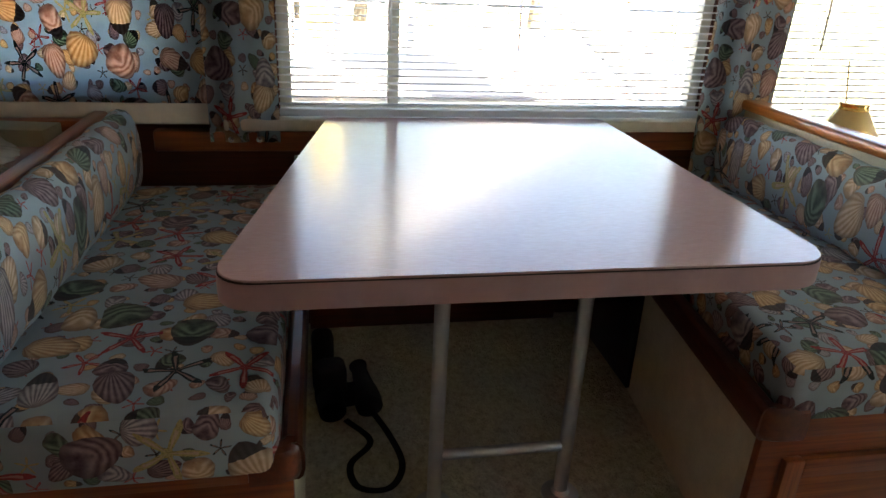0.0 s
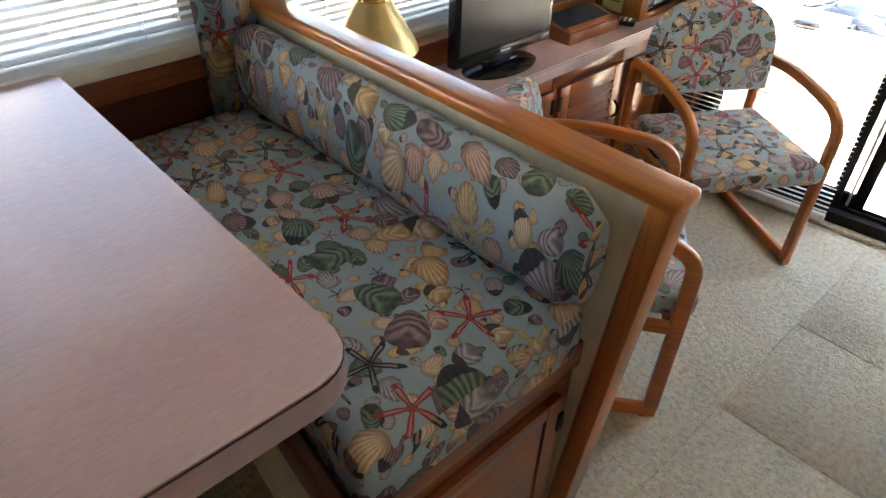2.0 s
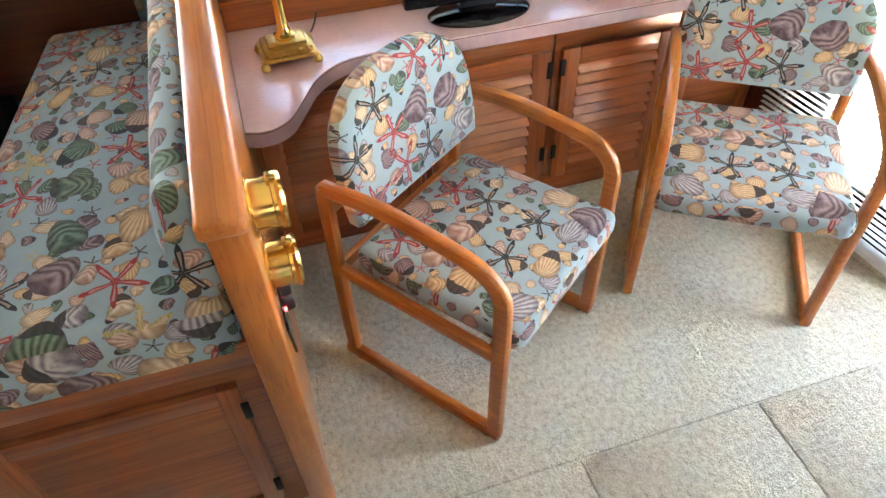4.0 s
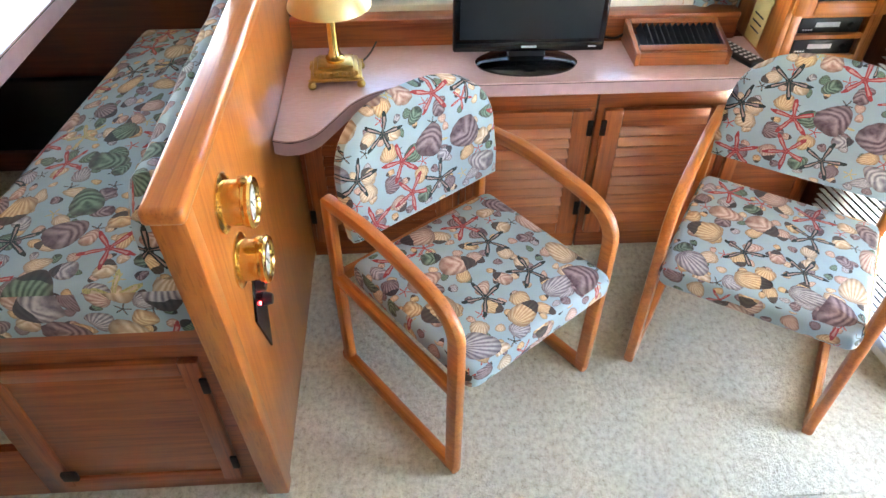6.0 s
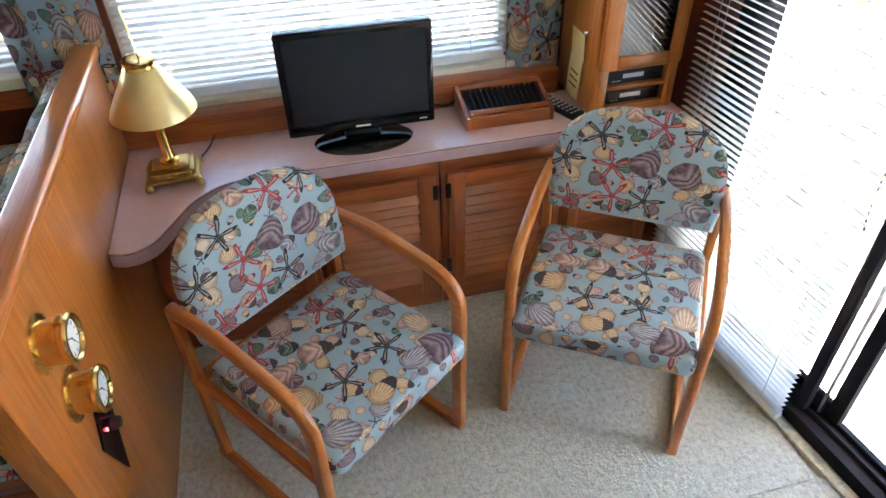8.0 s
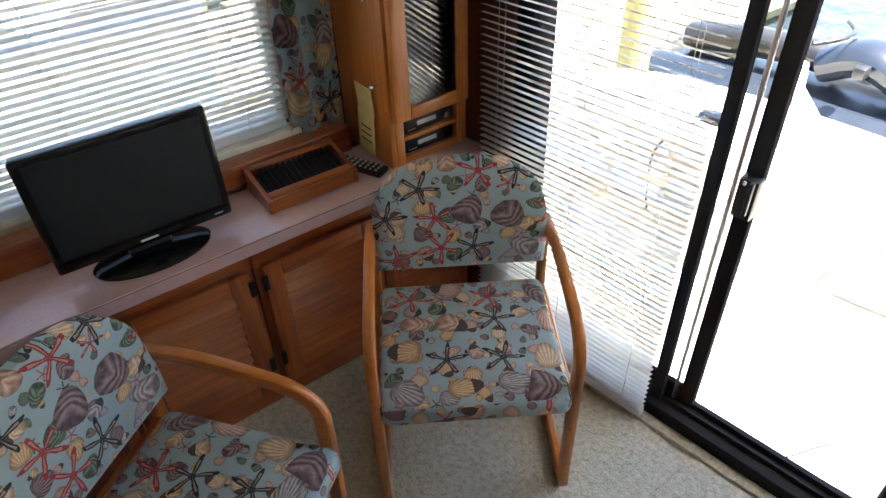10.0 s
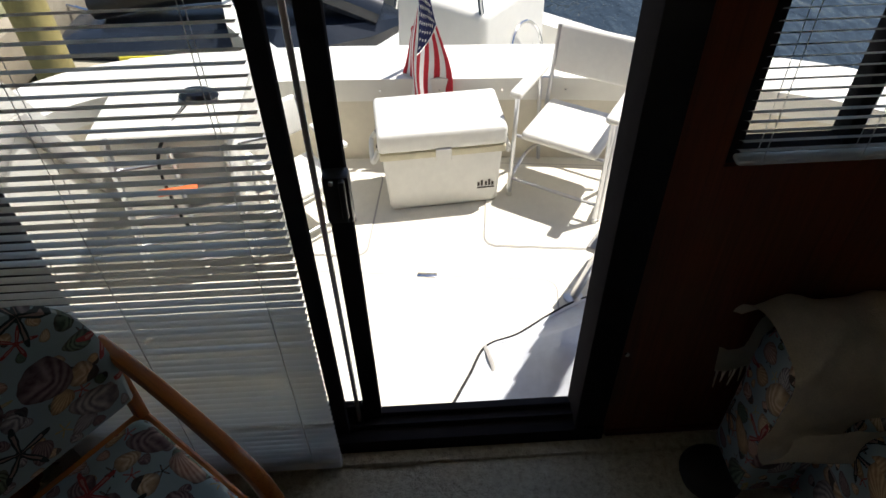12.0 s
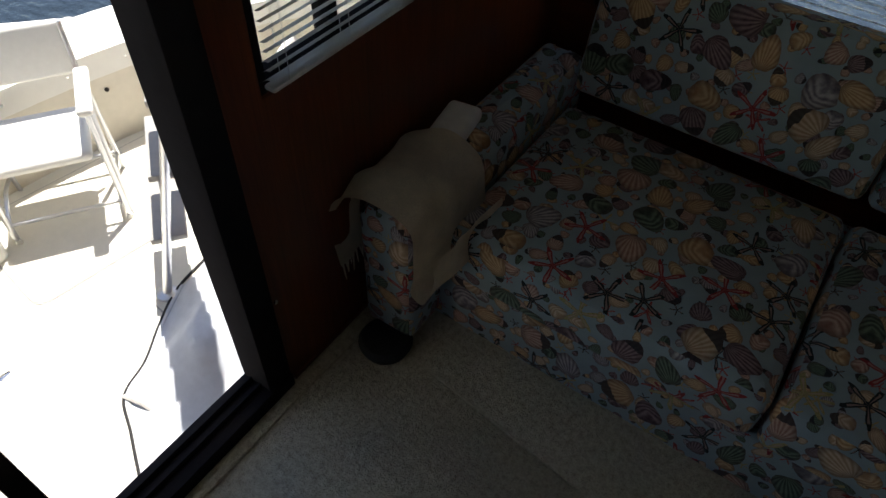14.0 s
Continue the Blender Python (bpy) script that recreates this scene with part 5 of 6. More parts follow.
def cooler():
    t = thing("cooler", pose(7.747, 3.787, DZ, rz=11.4) @ Matrix.Diagonal((0.95, 0.95, 1.2, 1)), "large white plastic cooler with a lid latch on the deck", "cooler")
    bm = box(bm_new(), -0.15, 0.15, -0.27, 0.27, 0.0, 0.255, 0.02, 3)
    for v in bm.verts:
        f = 0.93 + 0.07 * v.co.z / 0.255
        v.co.x, v.co.y = v.co.x * f, v.co.y * f
    part("body", bm, WHITE_PLASTIC, t)
    part("rim", box(bm_new(), -0.158, 0.158, -0.28, 0.28, 0.235, 0.262, 0.006), plain("yellowed_plastic", (0.68, 0.63, 0.45), 0.5), t, "slightly yellowed rim")
    lid = part("lid", box(bm_new(), -0.165, 0.165, -0.285, 0.285, 0.266, 0.345, 0.02, 3), WHITE_PLASTIC, t)
    bx(WHITE_PLASTIC, "latch", t, -0.176, -0.158, -0.035, 0.035, 0.225, 0.275, 0.005)
    for s in (-1, 1):
        part("handle", sweep(bm_new(), smooth_line([(-0.08, s * 0.282, 0.24), (-0.08, s * 0.31, 0.2), (0.08, s * 0.31, 0.2), (0.08, s * 0.282, 0.24)]), 0.012, 0.012, seg=8), WHITE_PLASTIC, t)
        part("hinge_screw", lathe(bm_new(), [(0, 0), (0.008, 0), (0.006, 0.004), (0, 0.005)], (-0.13, s * 0.286, 0.29), 8, (0, s, 0)), BLACK_IRON, t)
    mark = bm_new()
    for k, (y, h) in enumerate(((-0.16, 0.016), (-0.175, 0.024), (-0.195, 0.018), (-0.21, 0.026), (-0.225, 0.014))):
        box(mark, -0.1475, -0.1455, y - 0.006, y + 0.004, 0.085, 0.085 + h, 0.0)
    box(mark, -0.1475, -0.1455, -0.235, -0.155, 0.074, 0.078)
    part("maker_mark", mark, INK, t, "small dark maker's mark")
    return t


cooler()


def deck_chair(m, label):
    """A folding aluminium deck chair with padded white vinyl seat, back and arms."""
    t = thing("deck_chair", m, label, "chair", "deck chairs")
    part("seat", cushion(-0.22, 0.22, -0.2, 0.22, 0.4, 0.46, 0.012, 0.025), WHITE_VINYL_PAD, t)
    back = box(bm_new(), -0.24, 0.24, -0.025, 0.025, 0.0, 0.27, 0.022, 3, m=pose(0, 0.27, 0.6, rx=-10))
    part("backrest", back, WHITE_VINYL_PAD, t)
    for s in (-1, 1):
        x = s * 0.265
        part("arm_pad", box(bm_new(), x - 0.035, x + 0.035, -0.2, 0.18, 0.645, 0.685, 0.016, 3), WHITE_VINYL_PAD, t)
        for a, b in (((x, -0.2, 0.0), (x, -0.16, 0.65)), ((x, 0.22, 0.0), (x, 0.12, 0.65)), ((x + s * 0.015, -0.175, 0.02), (x + s * 0.015, -0.12, 0.65))):
            part("leg", cyl(bm_new(), a, b, 0.0125, seg=10), ALU, t)
        part("brace", sweep(bm_new(), smooth_line([(x, -0.2, 0.12), (x, 0.0, 0.17), (x, 0.21, 0.12)]), 0.01, 0.01, seg=8), ALU, t)
        part("back_post", cyl(bm_new(), (x * 0.9, 0.2, 0.38), (x * 0.9, 0.3, 0.86), 0.0125, seg=10), ALU, t)
        part("foot_cap", cyl(bm_new(), (x, -0.2, 0.0), (x, -0.199, 0.03), 0.017, seg=10), WHITE_PLASTIC, t)
    for y, z in ((-0.19, 0.12), (0.215, 0.12), (-0.15, 0.39)):
        part("cross_tube", cyl(bm_new(), (-0.265, y, z), (0.265, y, z), 0.01, seg=8), ALU, t)
    return t


chair_b = deck_chair(pose(7.76, 3.22, DZ, rz=-116) @ Matrix.Scale(0.77, 4), "folding aluminium deck chair with padded white vinyl seat")
copy_thing(chair_b, pose(7.464, 4.34, DZ, rz=-43) @ Matrix.Scale(0.77, 4))
copy_thing(chair_b, pose(7.2, 2.3, DZ, rz=-60) @ Matrix.Scale(0.77, 4))


def flag():
    """A flag hanging in folds from a short staff on the transom."""
    t = thing("flag", pose(8.0, 3.88, -0.11), "red, white and blue striped flag hanging from a short staff", "flag")
    part("staff", cyl(bm_new(), (0.16, 0, 0.25), (0.05, 0.0, 0.73), 0.011, seg=10), CHROME, t)
    part("staff_ball", lathe(bm_new(), [(0, 0), (0.014, 0.008), (0.014, 0.02), (0, 0.03)], (0.05, 0, 0.72), 12), BRASS, t)

    def cloth(v, u):
        """v: across the stripes from the hoist's top; u: from hoist to fly."""
        fall = u * 0.5
        spread = 0.035 + 0.2 * u ** 0.8
        fold = math.sin(v * 7.5 + 0.6)
        y = (v - 0.5) * spread * 1.15 + 0.02 * math.sin(u * 6 + v * 9) * u
        z = 0.68 - v * 0.2 * (1 - u * 0.3) - fall * 1.1 + (0.06 * abs(v - 0.52) * u * 2)
        x = 0.05 + 0.05 * fold * (0.3 + 0.7 * u) - 0.1 * u * (1 - v * 0.3)
        return Vector((x - 0.02, y, z))

    for k in range(13):
        bm = bm_new()
        rows = []
        for i in range(25):
            u = i / 24
            rows.append([bm.verts.new(cloth((k + j / 3) / 13, u)) for j in range(4)])
        for i, (a, b) in enumerate(zip(rows, rows[1:])):
            if k < 7 and (i + 0.5) / 24 < 0.4:
                continue
            for j in range(3):
                bm.faces.new((a[j], a[j + 1], b[j + 1], b[j]))
        bmesh.ops.delete(bm, geom=[v for v in bm.verts if not v.link_faces], context="VERTS")
        bmesh.ops.solidify(bm, geom=bm.faces[:], thickness=0.002)
        part("red_stripe" if k % 2 == 0 else "white_stripe", bm, RED if k % 2 == 0 else WHITE_CLOTH, t)
    bm = bm_new()
    rows = [[bm.verts.new(cloth(7 / 13 * j / 12, 0.405 * i / 12)) for j in range(13)] for i in range(13)]
    for a, b in zip(rows, rows[1:]):
        for j in range(12):
            bm.faces.new((a[j], a[j + 1], b[j + 1], b[j]))
    bmesh.ops.solidify(bm, geom=bm.faces[:], thickness=0.002)
    canton = part("canton", bm, NAVY, t)
    stars = bm_new()
    for i in range(9):
        for j in range(6 if i % 2 == 0 else 5):
            v, u = 7 / 13 * (i + 0.7) / 9.6, 0.4 * ((j + (0.5 if i % 2 == 0 else 1.0)) / 6)
            c = cloth(v, u)
            e1 = (cloth(v + 0.02, u) - c).normalized()
            e2 = (cloth(v, u + 0.02) - c).normalized()
            n = e1.cross(e2).normalized()
            n = n if n.x < 0 else -n
            ring = []
            for q in range(10):
                r = 0.0085 if q % 2 == 0 else 0.0036
                ring.append(stars.verts.new(c + n * 0.0035 + e1 * r * math.cos(q * math.pi / 5) + e2 * r * math.sin(q * math.pi / 5)))
            stars.faces.new(ring)
    part("stars", stars, WHITE_CLOTH, canton)
    return t


flag()


def ladder(m, height, label, lean=0.25):
    t = thing("ladder", m, label, "ladder")
    for y in (-0.16, 0.16):
        part("rail", cyl(bm_new(), (0, y, 0), (lean, y, height), 0.016, seg=12), ALU, t)
        part("foot", lathe(bm_new(), [(0.04, 0), (0.038, 0.008), (0.02, 0.016)], (0, y, 0), 14), ALU, t)
    k = 0.27
    while k < height:
        part("tread", box(bm_new(), -0.05, 0.07, -0.16, 0.16, k - 0.012, k + 0.012, 0.004, m=pose(lean * k / height, 0, 0)), HULL_GREY, t)
        k += 0.27
    return t


ladder(pose(7.23, 3.144, DZ, rz=-120), 2.2, "aluminium ladder up from the cockpit deck", 0.55)
t = thing("canvas_cover", pose(0, 0, DZ), "grey-white canvas cover spread on the deck by the doorway", "cover")
EDGE_X, EDGE_Y = (6.36, 6.547, 6.7, 6.826, 6.89, 6.99, 7.084), (3.74, 3.672, 3.61, 3.557, 3.44, 3.32, 3.18)
bm = bm_new()
bmesh.ops.create_grid(bm, x_segments=40, y_segments=40, size=0.5)
for v in bm.verts:
    u, w = v.co.x + 0.5, 0.5 - v.co.y
    x = 6.38 + 0.7 * u
    far = float(np.interp(x, EDGE_X, EDGE_Y))
    fold = noise.fractal(Vector((x * 3.0 + w * 1.5, w * 2.2, 1.7)), 0.8, 2.0, 3)
    rise = min(1.0, w * 4) ** 1.5
    v.co = Vector((x, far - 0.012 - w * (far - 2.5), 0.004 + rise * (0.1 + 0.035 * fold + 0.03 * math.sin(x * 14 + w * 5))))
bmesh.ops.solidify(bm, geom=bm.faces[:], thickness=0.003)
part("canvas", bm, CANVAS, t)
part("hem", sweep(bm_new(), smooth_line([(x, y - 0.014, 0.006) for x, y in zip(EDGE_X, EDGE_Y)]), 0.008, 0.004, seg=6), CANVAS, t)
t = thing("black_rope", pose(0, 0, DZ), "thin black rope lying along the canvas cover", "rope")
part("line", sweep(bm_new(), smooth_line([(6.36, 3.74, 0.006), (6.547, 3.672, 0.007), (6.7, 3.61, 0.006), (6.826, 3.557, 0.006), (6.89, 3.44, 0.007), (6.99, 3.32, 0.006), (7.084, 3.18, 0.006), (7.15, 2.95, 0.006)]), 0.005, 0.005, seg=6), ROPE, t)
part("toggle", sweep(bm_new(), smooth_line([(6.826, 3.56, 0.008), (6.75, 3.535, 0.02), (6.71, 3.525, 0.01)]), 0.008, 0.006, seg=6), HULL_GREY, t)


# side locker, wing panel and stowed chairs behind the glass door
t = thing("corner_locker", pose(7.52, 4.76, DZ, rz=8), "white moulded locker in the cockpit's corner", "locker")
part("body", box(bm_new(), -0.28, 0.28, -0.22, 0.26, 0.0, 0.58, 0.03, 3), GELCOAT, t)
part("lid", box(bm_new(), -0.3, 0.3, -0.24, 0.28, 0.585, 0.62, 0.014, 3), GELCOAT, t)
t = thing("deck_light", pose(7.47, 4.67, DZ + 0.622), "black oval lamp lying on the corner locker, with its cord", "lamp")
oval = lathe(bm_new(), [(0.0, 0), (0.07, 0.0), (0.078, 0.012), (0.06, 0.03), (0.0, 0.036)], (0, 0, 0), 24)
for v in oval.verts:
    v.co.x *= 0.62
part("body", oval, GLOSS_BLACK, t)
part("cord", sweep(bm_new(), smooth_line([(-0.04, 0.03, 0.01), (-0.2, 0.06, -0.02), (-0.29, 0.08, -0.1), (-0.31, 0.06, -0.3), (-0.34, 0.02, -0.36)]), 0.006, 0.006, seg=6), BLACK, t)
t = thing("wing_panel", pose(6.6, 5.2, DZ), "white side wing panel with a sloping grey moulding", "panel", kind="structure")
part("panel", slab(bm_new(), [(0, 0), (1.0, 0), (1.0, 0.1), (0.65, 0.75), (0.45, 1.1), (0.2, 1.6), (0, 1.9)], 0, 0.03, 0.004, m=Matrix(((1, 0, 0, 0), (0, 0, 1, 0), (0, 1, 0, 0), (0, 0, 0, 1))), segments=1), GELCOAT, t)
part("moulding", sweep(bm_new(), [(0.15, -0.012, 0.5), (0.5, -0.012, 0.7), (0.58, -0.012, 0.69), (0.94, -0.012, 0.05)], 0.012, 0.035, (0, 0, 1), 8, 4), HULL_GREY, t, "weathered grey moulding")
for k, (x, y, rz) in enumerate(((7.1, 4.68, 18), (7.22, 4.5, 24))):
    t = thing("folded_chair", pose(x, y, DZ, rz=rz), "folded aluminium chair leaning in the cockpit", "chair", "folded chairs")
    for s in (-0.2, 0.2):
        part("rail", cyl(bm_new(), (0, s, 0), (0.16, s, 0.62), 0.011, seg=8), ALU, t)
        part("rail", cyl(bm_new(), (0.1, s, 0), (0.1, s, 0.56), 0.011, seg=8), ALU, t)
    for z in (0.1, 0.2, 0.3, 0.4, 0.5):
        part("cross_tube", cyl(bm_new(), (0.16 * z / 0.62, -0.2, z), (0.16 * z / 0.62, 0.2, z), 0.009, seg=8), ALU, t)
    bx(ORANGE if k == 0 else HULL_GREY, "slat_seat", t, 0.04, 0.075, -0.07, 0.07, 0.42 - 0.12 * k, 0.432 - 0.12 * k, 0.004, "orange plastic slat" if k == 0 else "grey slat")

# ---- outside: harbour ----
structure("water", box(bm_new(), -400, 400, -400, 400, -1.6, -1.55), WATER, "dark rippled harbour water", "water")
bank = bm_new()
slab(bank, [(-60, 12.5), (7.6, 11.8), (8.6, 7.9), (15, 7.8), (24, 15), (60, 22), (120, 60), (120, 300), (-120, 300), (-120, 12.5)], -1.9, -0.93, 0.0)
structure("ground", bank, GRASS, "dry grassy bank beyond the dock", "ground")
dock = thing("dock", pose(0, 0, -0.35), "weathered timber dock along the bank", "dock", kind="structure")
bx(DOCK_TIMBER, "beam", dock, -6, 15, 8.9, 9.05, -0.75, -0.55, 0.01)
bx(DOCK_TIMBER, "beam", dock, 8.6, 15, 7.6, 7.8, -0.95, -0.5, 0.01)
bx(DOCK_TIMBER, "beam", dock, -6, 15, 10.9, 11.05, -0.75, -0.55, 0.01)
first = None
for k in range(130):
    m = pose(-6 + 0.162 * k, 10, -0.53 + random.uniform(-0.006, 0.006), rz=random.uniform(-0.4, 0.4))
    if first is None:
        first = part("plank", box(bm_new(), -0.075, 0.075, -1.15, 1.15, -0.02, 0.02, 0.004, 1), DOCK_TIMBER, dock)
        first.matrix_basis = m
    else:
        repeat(first, m, dock)
for x, y in ((9.9, 7.0), (14.8, 8.8), (3.0, 8.7), (17.0, 10.5)):
    t = thing("dock_pile", pose(x, y, -2.1, rz=x * 20), "tall weathered yellow-brown timber dock pile", "pile", "dock piles")
    pile = lathe(bm_new(), [(0.15, 0), (0.145, 1.5), (0.13, 3.0), (0.12, 4.4), (0.09, 4.45), (0, 4.46)], (0, 0, 0), 16)
    for v in pile.verts:
        v.co.x += 0.012 * noise.noise(v.co * 2.0)
    part("post", pile, FADED_TIMBER, t)


def jet_ski(m, label):
    t = thing("jet_ski", m, label, "jet ski")
    bm = bm_new()
    secs = [(-1.5, 0.42, 0.1, 0.42), (-0.8, 0.52, 0.0, 0.5), (0.0, 0.55, -0.04, 0.52), (0.8, 0.5, 0.0, 0.5), (1.3, 0.32, 0.12, 0.48), (1.62, 0.06, 0.3, 0.44)]
    rings = []
    for x, w, z0, z1 in secs:
        rings.append([bm.verts.new((x, w * a, z0 + (z1 - z0) * b)) for a, b in ((-0.25, 0), (-0.9, 0.35), (-1, 0.75), (-0.7, 1), (0, 1.05), (0.7, 1), (1, 0.75), (0.9, 0.35), (0.25, 0))])
    for a, b in zip(rings, rings[1:]):
        for k in range(9):
            bm.faces.new((a[k], a[(k + 1) % 9], b[(k + 1) % 9], b[k]))
    bm.faces.new(rings[0][::-1]), bm.faces.new(rings[-1])
    bmesh.ops.subdivide_edges(bm, edges=bm.edges[:], cuts=1, use_grid_fill=True, smooth=0.6)
    part("hull", bm, JET, t)
    part("seat", sweep(bm_new(), smooth_line([(-1.2, 0, 0.62), (-0.6, 0, 0.72), (0.0, 0, 0.76), (0.25, 0, 0.72)]), 0.17, 0.13, seg=14), BLACK, t)
    part("cowl", sweep(bm_new(), smooth_line([(0.15, 0, 0.72), (0.5, 0, 0.86), (0.95, 0, 0.7), (1.35, 0, 0.52)]), 0.27, 0.16, seg=14, power=2.2), JET, t)
    part("handlebar", sweep(bm_new(), smooth_line([(0.1, -0.36, 0.98), (0.25, -0.12, 1.0), (0.25, 0.12, 1.0), (0.1, 0.36, 0.98)]), 0.02, 0.02, seg=8), BLACK, t)
    for s in (-1, 1):
        part("mirror", box(bm_new(), 0.5, 0.6, s * 0.38 - 0.07, s * 0.38 + 0.07, 0.82, 0.92, 0.02, 2), BLACK, t)
        part("stripe", box(bm_new(), -0.9, 0.7, s * 0.545 - 0.012, s * 0.545 + 0.012, 0.33, 0.37, 0.004), YELLOW, t, "yellow side stripe")
        part("name_plate", box(bm_new(), -0.55, 0.05, s * 0.552 - 0.012, s * 0.552 + 0.012, 0.22, 0.29, 0.002), SILVER_PRINT, t, "pale lettering bar")
    part("boarding_rail", sweep(bm_new(), smooth_line([(-1.45, -0.3, 0.42), (-1.7, -0.25, 0.5), (-1.7, 0.25, 0.5), (-1.45, 0.3, 0.42)]), 0.018, 0.018, seg=8), CHROME, t)
    return t


jet_ski(pose(11.1, 5.95, -1.5, rz=-85), "black jet ski with yellow trim on a floating dock")
t = thing("float_dock", pose(10.6, 5.5, -1.57, rz=-85), "tan moulded floating dock beside the jet ski", "float")
part("pontoon", box(bm_new(), -2.0, -0.7, -0.7, 0.3, 0.0, 0.36, 0.08, 3), plain("tan_weathered_plastic", (0.42, 0.37, 0.28), 0.8, vary=0.2), t)


def console_boat(m, label):
    t = thing("motorboat", m, label, "boat")
    bm = bm_new()
    secs = [(-2.6, 1.05, 0.0, 0.75), (-1.2, 1.15, -0.05, 0.78), (0.6, 1.1, 0.0, 0.86), (2.0, 0.75, 0.2, 0.98), (2.9, 0.1, 0.55, 1.08)]
    rings = []
    for x, w, z0, z1 in secs:
        ring = [(0, z0), (w * 0.75, z0 + 0.12), (w, z1 * 0.6), (w * 1.03, z1), (w * 0.85, z1), (w * 0.82, 0.32 + z0 * 0.5), (0, 0.3 + z0 * 0.5)]
        pts = ring + [(-a, b) for a, b in ring[-2:0:-1]]
        rings.append([bm.verts.new((x, a, b)) for a, b in pts])
    k = len(rings[0])
    for a, b in zip(rings, rings[1:]):
        for j in range(k):
            bm.faces.new((a[j], a[(j + 1) % k], b[(j + 1) % k], b[j]))
    bm.faces.new(rings[0][::-1]), bm.faces.new(rings[-1])
    part("hull", bm, GELCOAT, t)
    bm = box(bm_new(), -0.3, 0.55, -0.42, 0.42, 0.3, 1.5, 0.06, 3)
    for v in bm.verts:
        if v.co.z > 0.8:
            v.co.x -= 0.12 * (v.co.z - 0.8) * (1 if v.co.x > 0 else -0.2)
    con = part("console", bm, GELCOAT, t)
    part("front_seat", box(bm_new(), 0.56, 0.95, -0.36, 0.36, 0.3, 0.85, 0.05, 3), WHITE_VINYL_PAD, t)
    part("wheel", sweep(bm_new(), [(-0.38 + 0.06 * math.sin(a), 0.2 * math.cos(a), 1.1 + 0.2 * math.sin(a)) for a in [q * math.pi / 10 for q in range(20)]], 0.012, 0.012, seg=6, closed=True), CHROME, t)
    for y, z, r in ((-0.2, 1.0, 0.05), (-0.05, 1.05, 0.03), (-0.18, 0.85, 0.075)):
        part("dial", lathe(bm_new(), [(r, 0), (r, 0.012), (r * 0.7, 0.016), (0, 0.014)], (-0.3, y, z), 16, (-1, 0, 0)), BLACK, t)
    for s in (-0.38, 0.38):
        part("rail", sweep(bm_new(), smooth_line([(-0.25, s, 1.4), (-0.1, s, 1.95), (0.35, s, 1.92), (0.5, s, 1.35)]), 0.018, 0.018, seg=8), CHROME, t)
    part("helm_seat", box(bm_new(), -1.25, -0.85, -0.45, 0.45, 0.75, 0.88, 0.04, 3), WHITE_VINYL_PAD, t)
    part("helm_seat_back", box(bm_new(), -1.32, -1.24, -0.42, 0.42, 1.0, 1.2, 0.03, 3), WHITE_VINYL_PAD, t)
    for y in (-0.4, -0.2, 0.0, 0.2, 0.4):
        part("back_spindle", cyl(bm_new(), (-1.27, y, 0.86), (-1.28, y, 1.05), 0.015, seg=8), WHITE_PLASTIC, t)
    return t


console_boat(pose(10.02, 3.64, -1.78, rz=58), "white centre-console motorboat moored astern")
b2 = console_boat(pose(17.5, 2.6, -1.55, rz=140), "white open motorboat moored near the jet ski")


def bounce_yacht():
    """A larger white yacht, added in the next berth as a reflector: its sunlit side brightens the cabin windows and
    fills the view past them.
    """
    t = thing("white_yacht", pose(0, 0, 0), "large white motor yacht, added to bounce sunlight into the cabin windows", "yacht")
    bm = bm_new()
    rings = []
    for x, y0, top in ((-9, 8.6, 1.0), (-4, 7.9, 0.95), (0, 7.7, 0.86), (4, 7.7, 0.78), (6.3, 7.75, 0.74)):
        rings.append([bm.verts.new(p) for p in ((x, y0 + 0.5, -1.3), (x, y0 + 0.1, -0.2), (x, y0, top - 0.12), (x, y0 + 0.05, top), (x, y0 + 2.6, top), (x, y0 + 2.4, -1.3))])
    for a, b in zip(rings, rings[1:]):
        for k in range(6):
            bm.faces.new((a[k], a[(k + 1) % 6], b[(k + 1) % 6], b[k]))
    bm.faces.new(rings[0][::-1]), bm.faces.new(rings[-1])
    # added white hull that throws sunlight in through the port windows
    part("hull", bm, GELCOAT, t)
    part("rub_rail", sweep(bm_new(), [(-4, 7.87, 0.62), (0, 7.67, 0.58), (4, 7.67, 0.52), (6.3, 7.72, 0.48)], 0.03, 0.035, seg=8), HULL_GREY, t, "grey rub rail")
    cabin = bm_new()
    slab(cabin, [(-5.5, 0.9), (-3.4, 2.1), (-0.2, 2.15), (0.6, 0.86)], 0, 1.6, 0.05, m=Matrix(((1, 0, 0, 0), (0, 0, 1, 8.4), (0, 1, 0, 0), (0, 0, 0, 1))))
    part("deckhouse", cabin, GELCOAT, t)
    for k in range(8):
        x = 0.4 + k * 0.8
        part("stanchion", cyl(bm_new(), (x, 7.85, 0.78), (x, 7.85, 1.45), 0.014, seg=8), CHROME, t)
    for z in (1.12, 1.45):
        part("guard_rail", cyl(bm_new(), (0.4, 7.85, z), (6.0, 7.85, z), 0.013, seg=8), CHROME, t)
    part("gangway_beam", sweep(bm_new(), [(3.2, 7.3, 2.4), (5.4, 7.3, 0.55)], 0.06, 0.16, (0, 0, 1), 10, 4), GELCOAT, t)
    part("mooring_line", sweep(bm_new(), smooth_line([(1.0, 7.8, 1.7), (2.0, 7.7, 0.95), (3.2, 7.7, 0.8)]), 0.012, 0.012, seg=6), WHITE_CLOTH, t)
    return t


bounce_yacht()


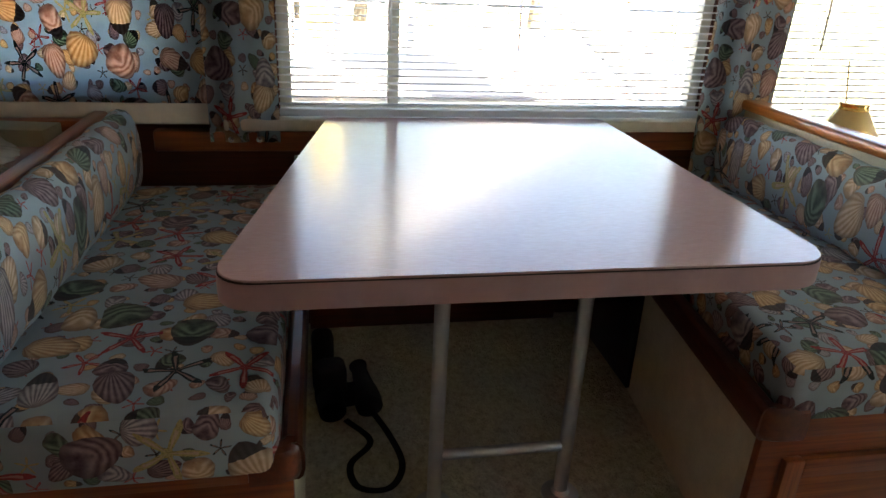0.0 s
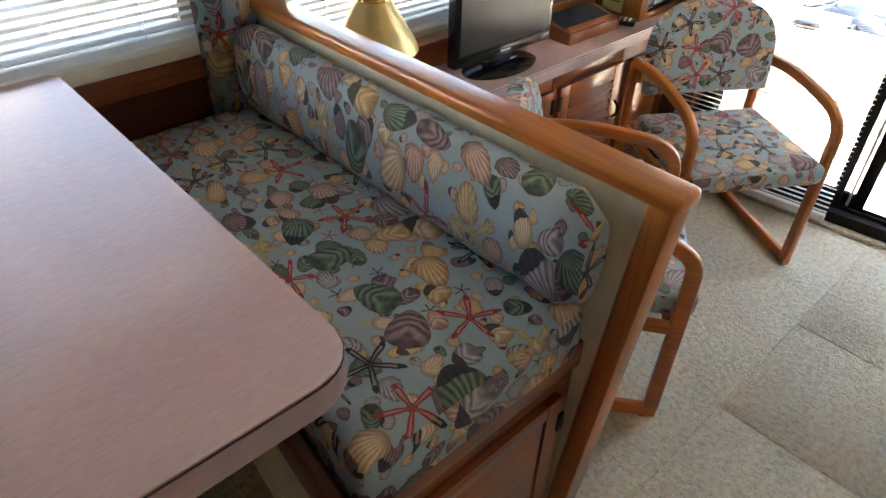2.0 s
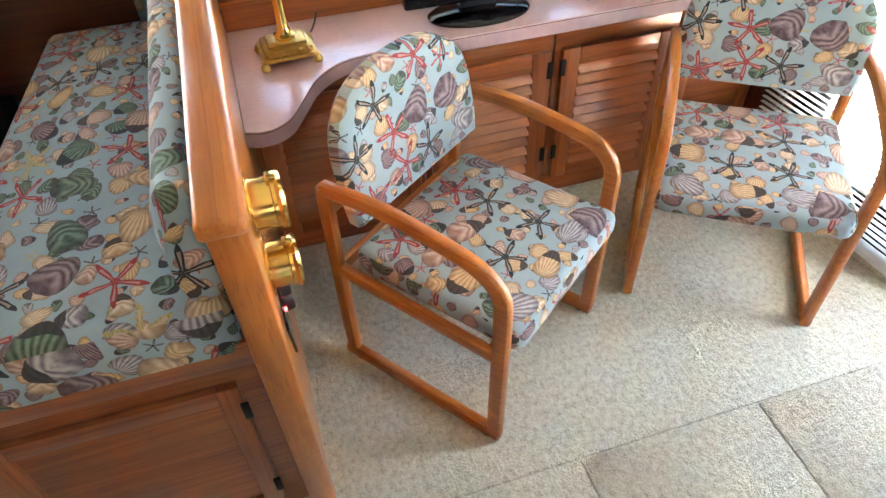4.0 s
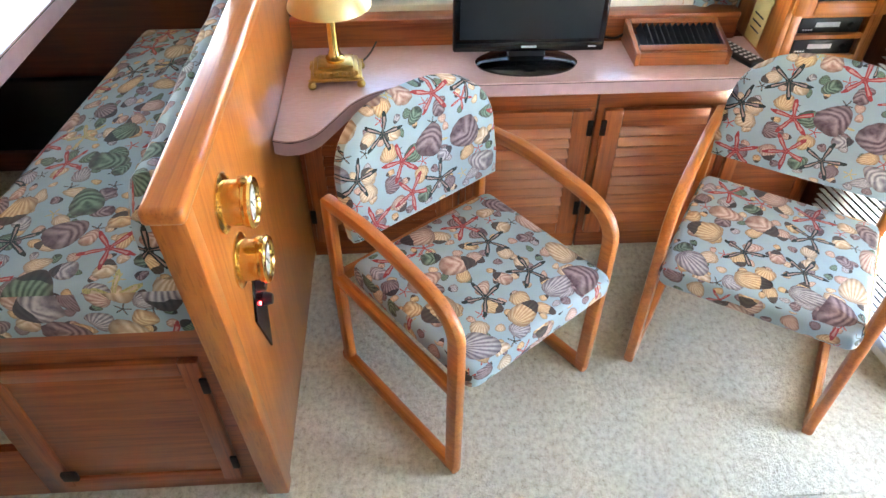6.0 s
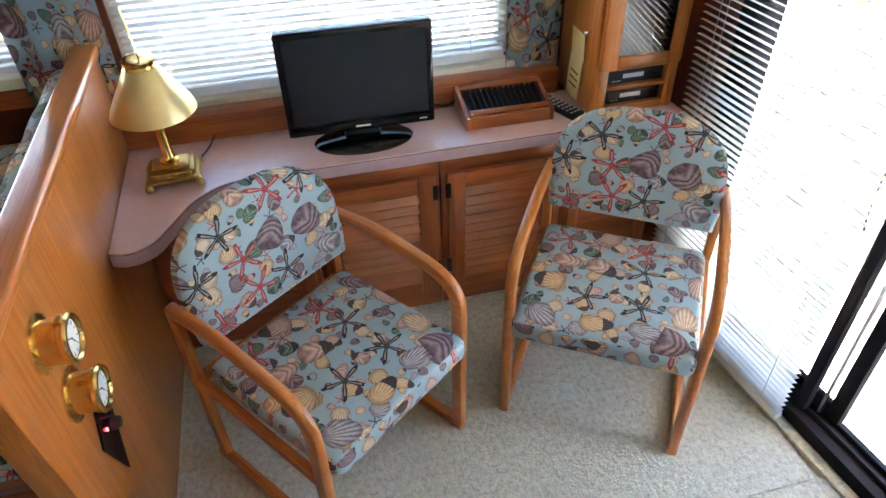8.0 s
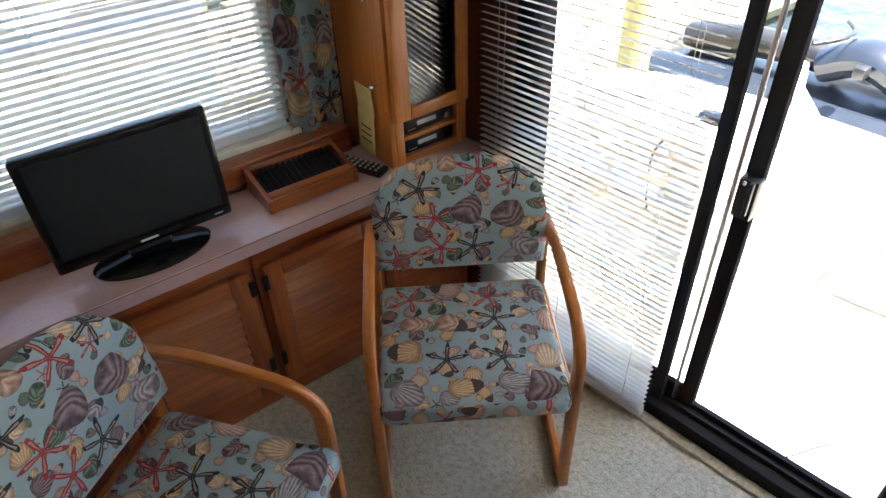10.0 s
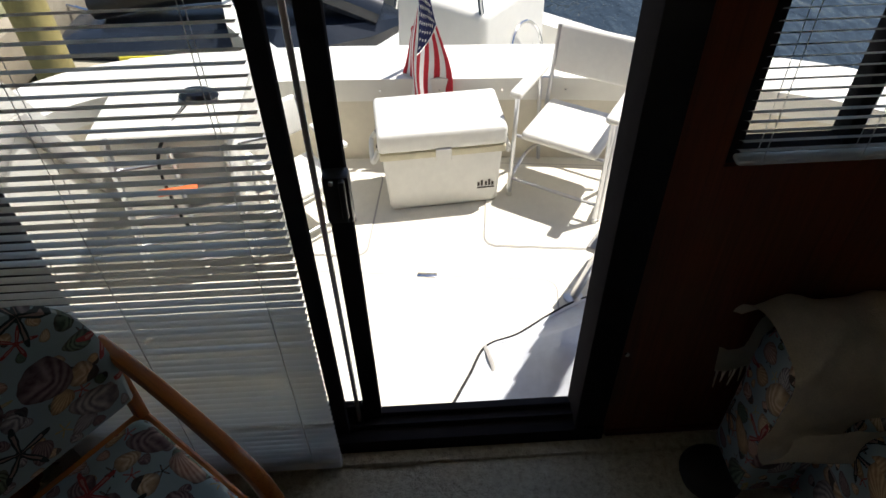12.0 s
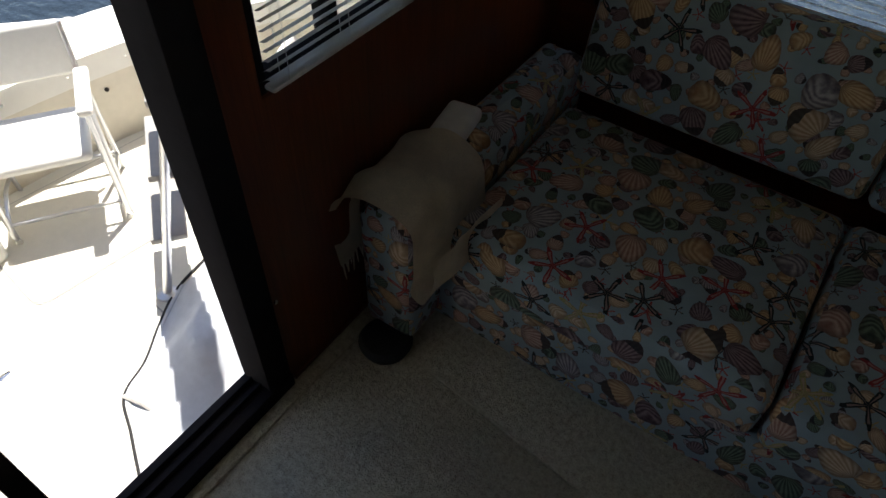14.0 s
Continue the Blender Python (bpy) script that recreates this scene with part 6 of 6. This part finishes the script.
def railing(m, n, label):
    t = thing("gangway", m, label, "gangway")
    for z in (0.0, 0.55, 1.1):
        part("rail", cyl(bm_new(), (0, 0, z), (n * 0.5, 0, z), 0.03, seg=8), WHITE_PLASTIC, t)
    for k in range(n + 1):
        part("post", cyl(bm_new(), (k * 0.5, 0, -0.4), (k * 0.5, 0, 1.1), 0.025, seg=8), WHITE_PLASTIC, t)
    part("brace", cyl(bm_new(), (0, 0, 1.1), (n * 0.5, 0, 0), 0.025, seg=8), WHITE_PLASTIC, t)
    part("deck", box(bm_new(), 0, n * 0.5, 0, 0.8, -0.06, 0.0, 0.01), DOCK_TIMBER, t)
    return t


railing(pose(1.6, 7.6, 0.1, rz=4), 6, "white railed gangway on the dock")


def tree(x, y, h, seed, label):
    rng = random.Random(seed)
    t = thing("tree", pose(x, y, -0.6), label, "tree", "trees on the bank")
    trunk = bm_new()
    sweep_pts = smooth_line([(0, 0, 0), (0.1, 0.05, h * 0.25), (-0.05, 0.1, h * 0.5), (0.1, 0, h * 0.8)], 4)
    for k, (a, b) in enumerate(zip(sweep_pts, sweep_pts[1:])):
        f = k / len(sweep_pts)
        cyl(trunk, a, b, 0.2 * (1 - 0.75 * f), 0.2 * (1 - 0.75 * (f + 0.08)), 9, False)
    limbs = []
    for k in range(9):
        z = h * rng.uniform(0.3, 0.75)
        a = rng.uniform(0, 6.28)
        end = Vector((math.cos(a) * h * 0.28, math.sin(a) * h * 0.28, z + h * rng.uniform(0.05, 0.25)))
        cyl(trunk, (0, 0, z), end, 0.06, 0.02, 7, False)
        limbs.append(end)
    part("trunk", trunk, BARK, t)
    verts, faces = [], []
    for k in range(2600):
        c = rng.choice(limbs) if rng.random() < 0.8 else Vector((0, 0, h * rng.uniform(0.6, 0.95)))
        p = c + Vector((rng.gauss(0, 1), rng.gauss(0, 1), rng.gauss(0, 0.8))) * h * 0.1
        d = Vector((rng.uniform(-1, 1), rng.uniform(-1, 1), rng.uniform(-0.6, 0.6))).normalized()
        s = d.orthogonal().normalized()
        l = rng.uniform(0.08, 0.17)
        i = len(verts)
        verts += [p - d * l, p + s * l * 0.4, p + d * l, p - s * l * 0.4]
        faces.append((i, i + 1, i + 2, i + 3))
    mesh = bpy.data.meshes.new("crown")
    mesh.from_pydata([tuple(v) for v in verts], [], faces)
    mesh.materials.append(LEAF)
    crown = new("crown", mesh)
    crown.parent = t
    return t


for k, (x, y, h) in enumerate(((-3.0, 19.0, 6.5), (0.5, 21.2, 5.5), (4.0, 22.0, 6.5), (8.5, 21.0, 6.0), (14.0, 20.5, 7.5), (2.2, 24.0, 7.0))):
    tree(x, y, h, 20 + k, "leafy green tree on the far bank")
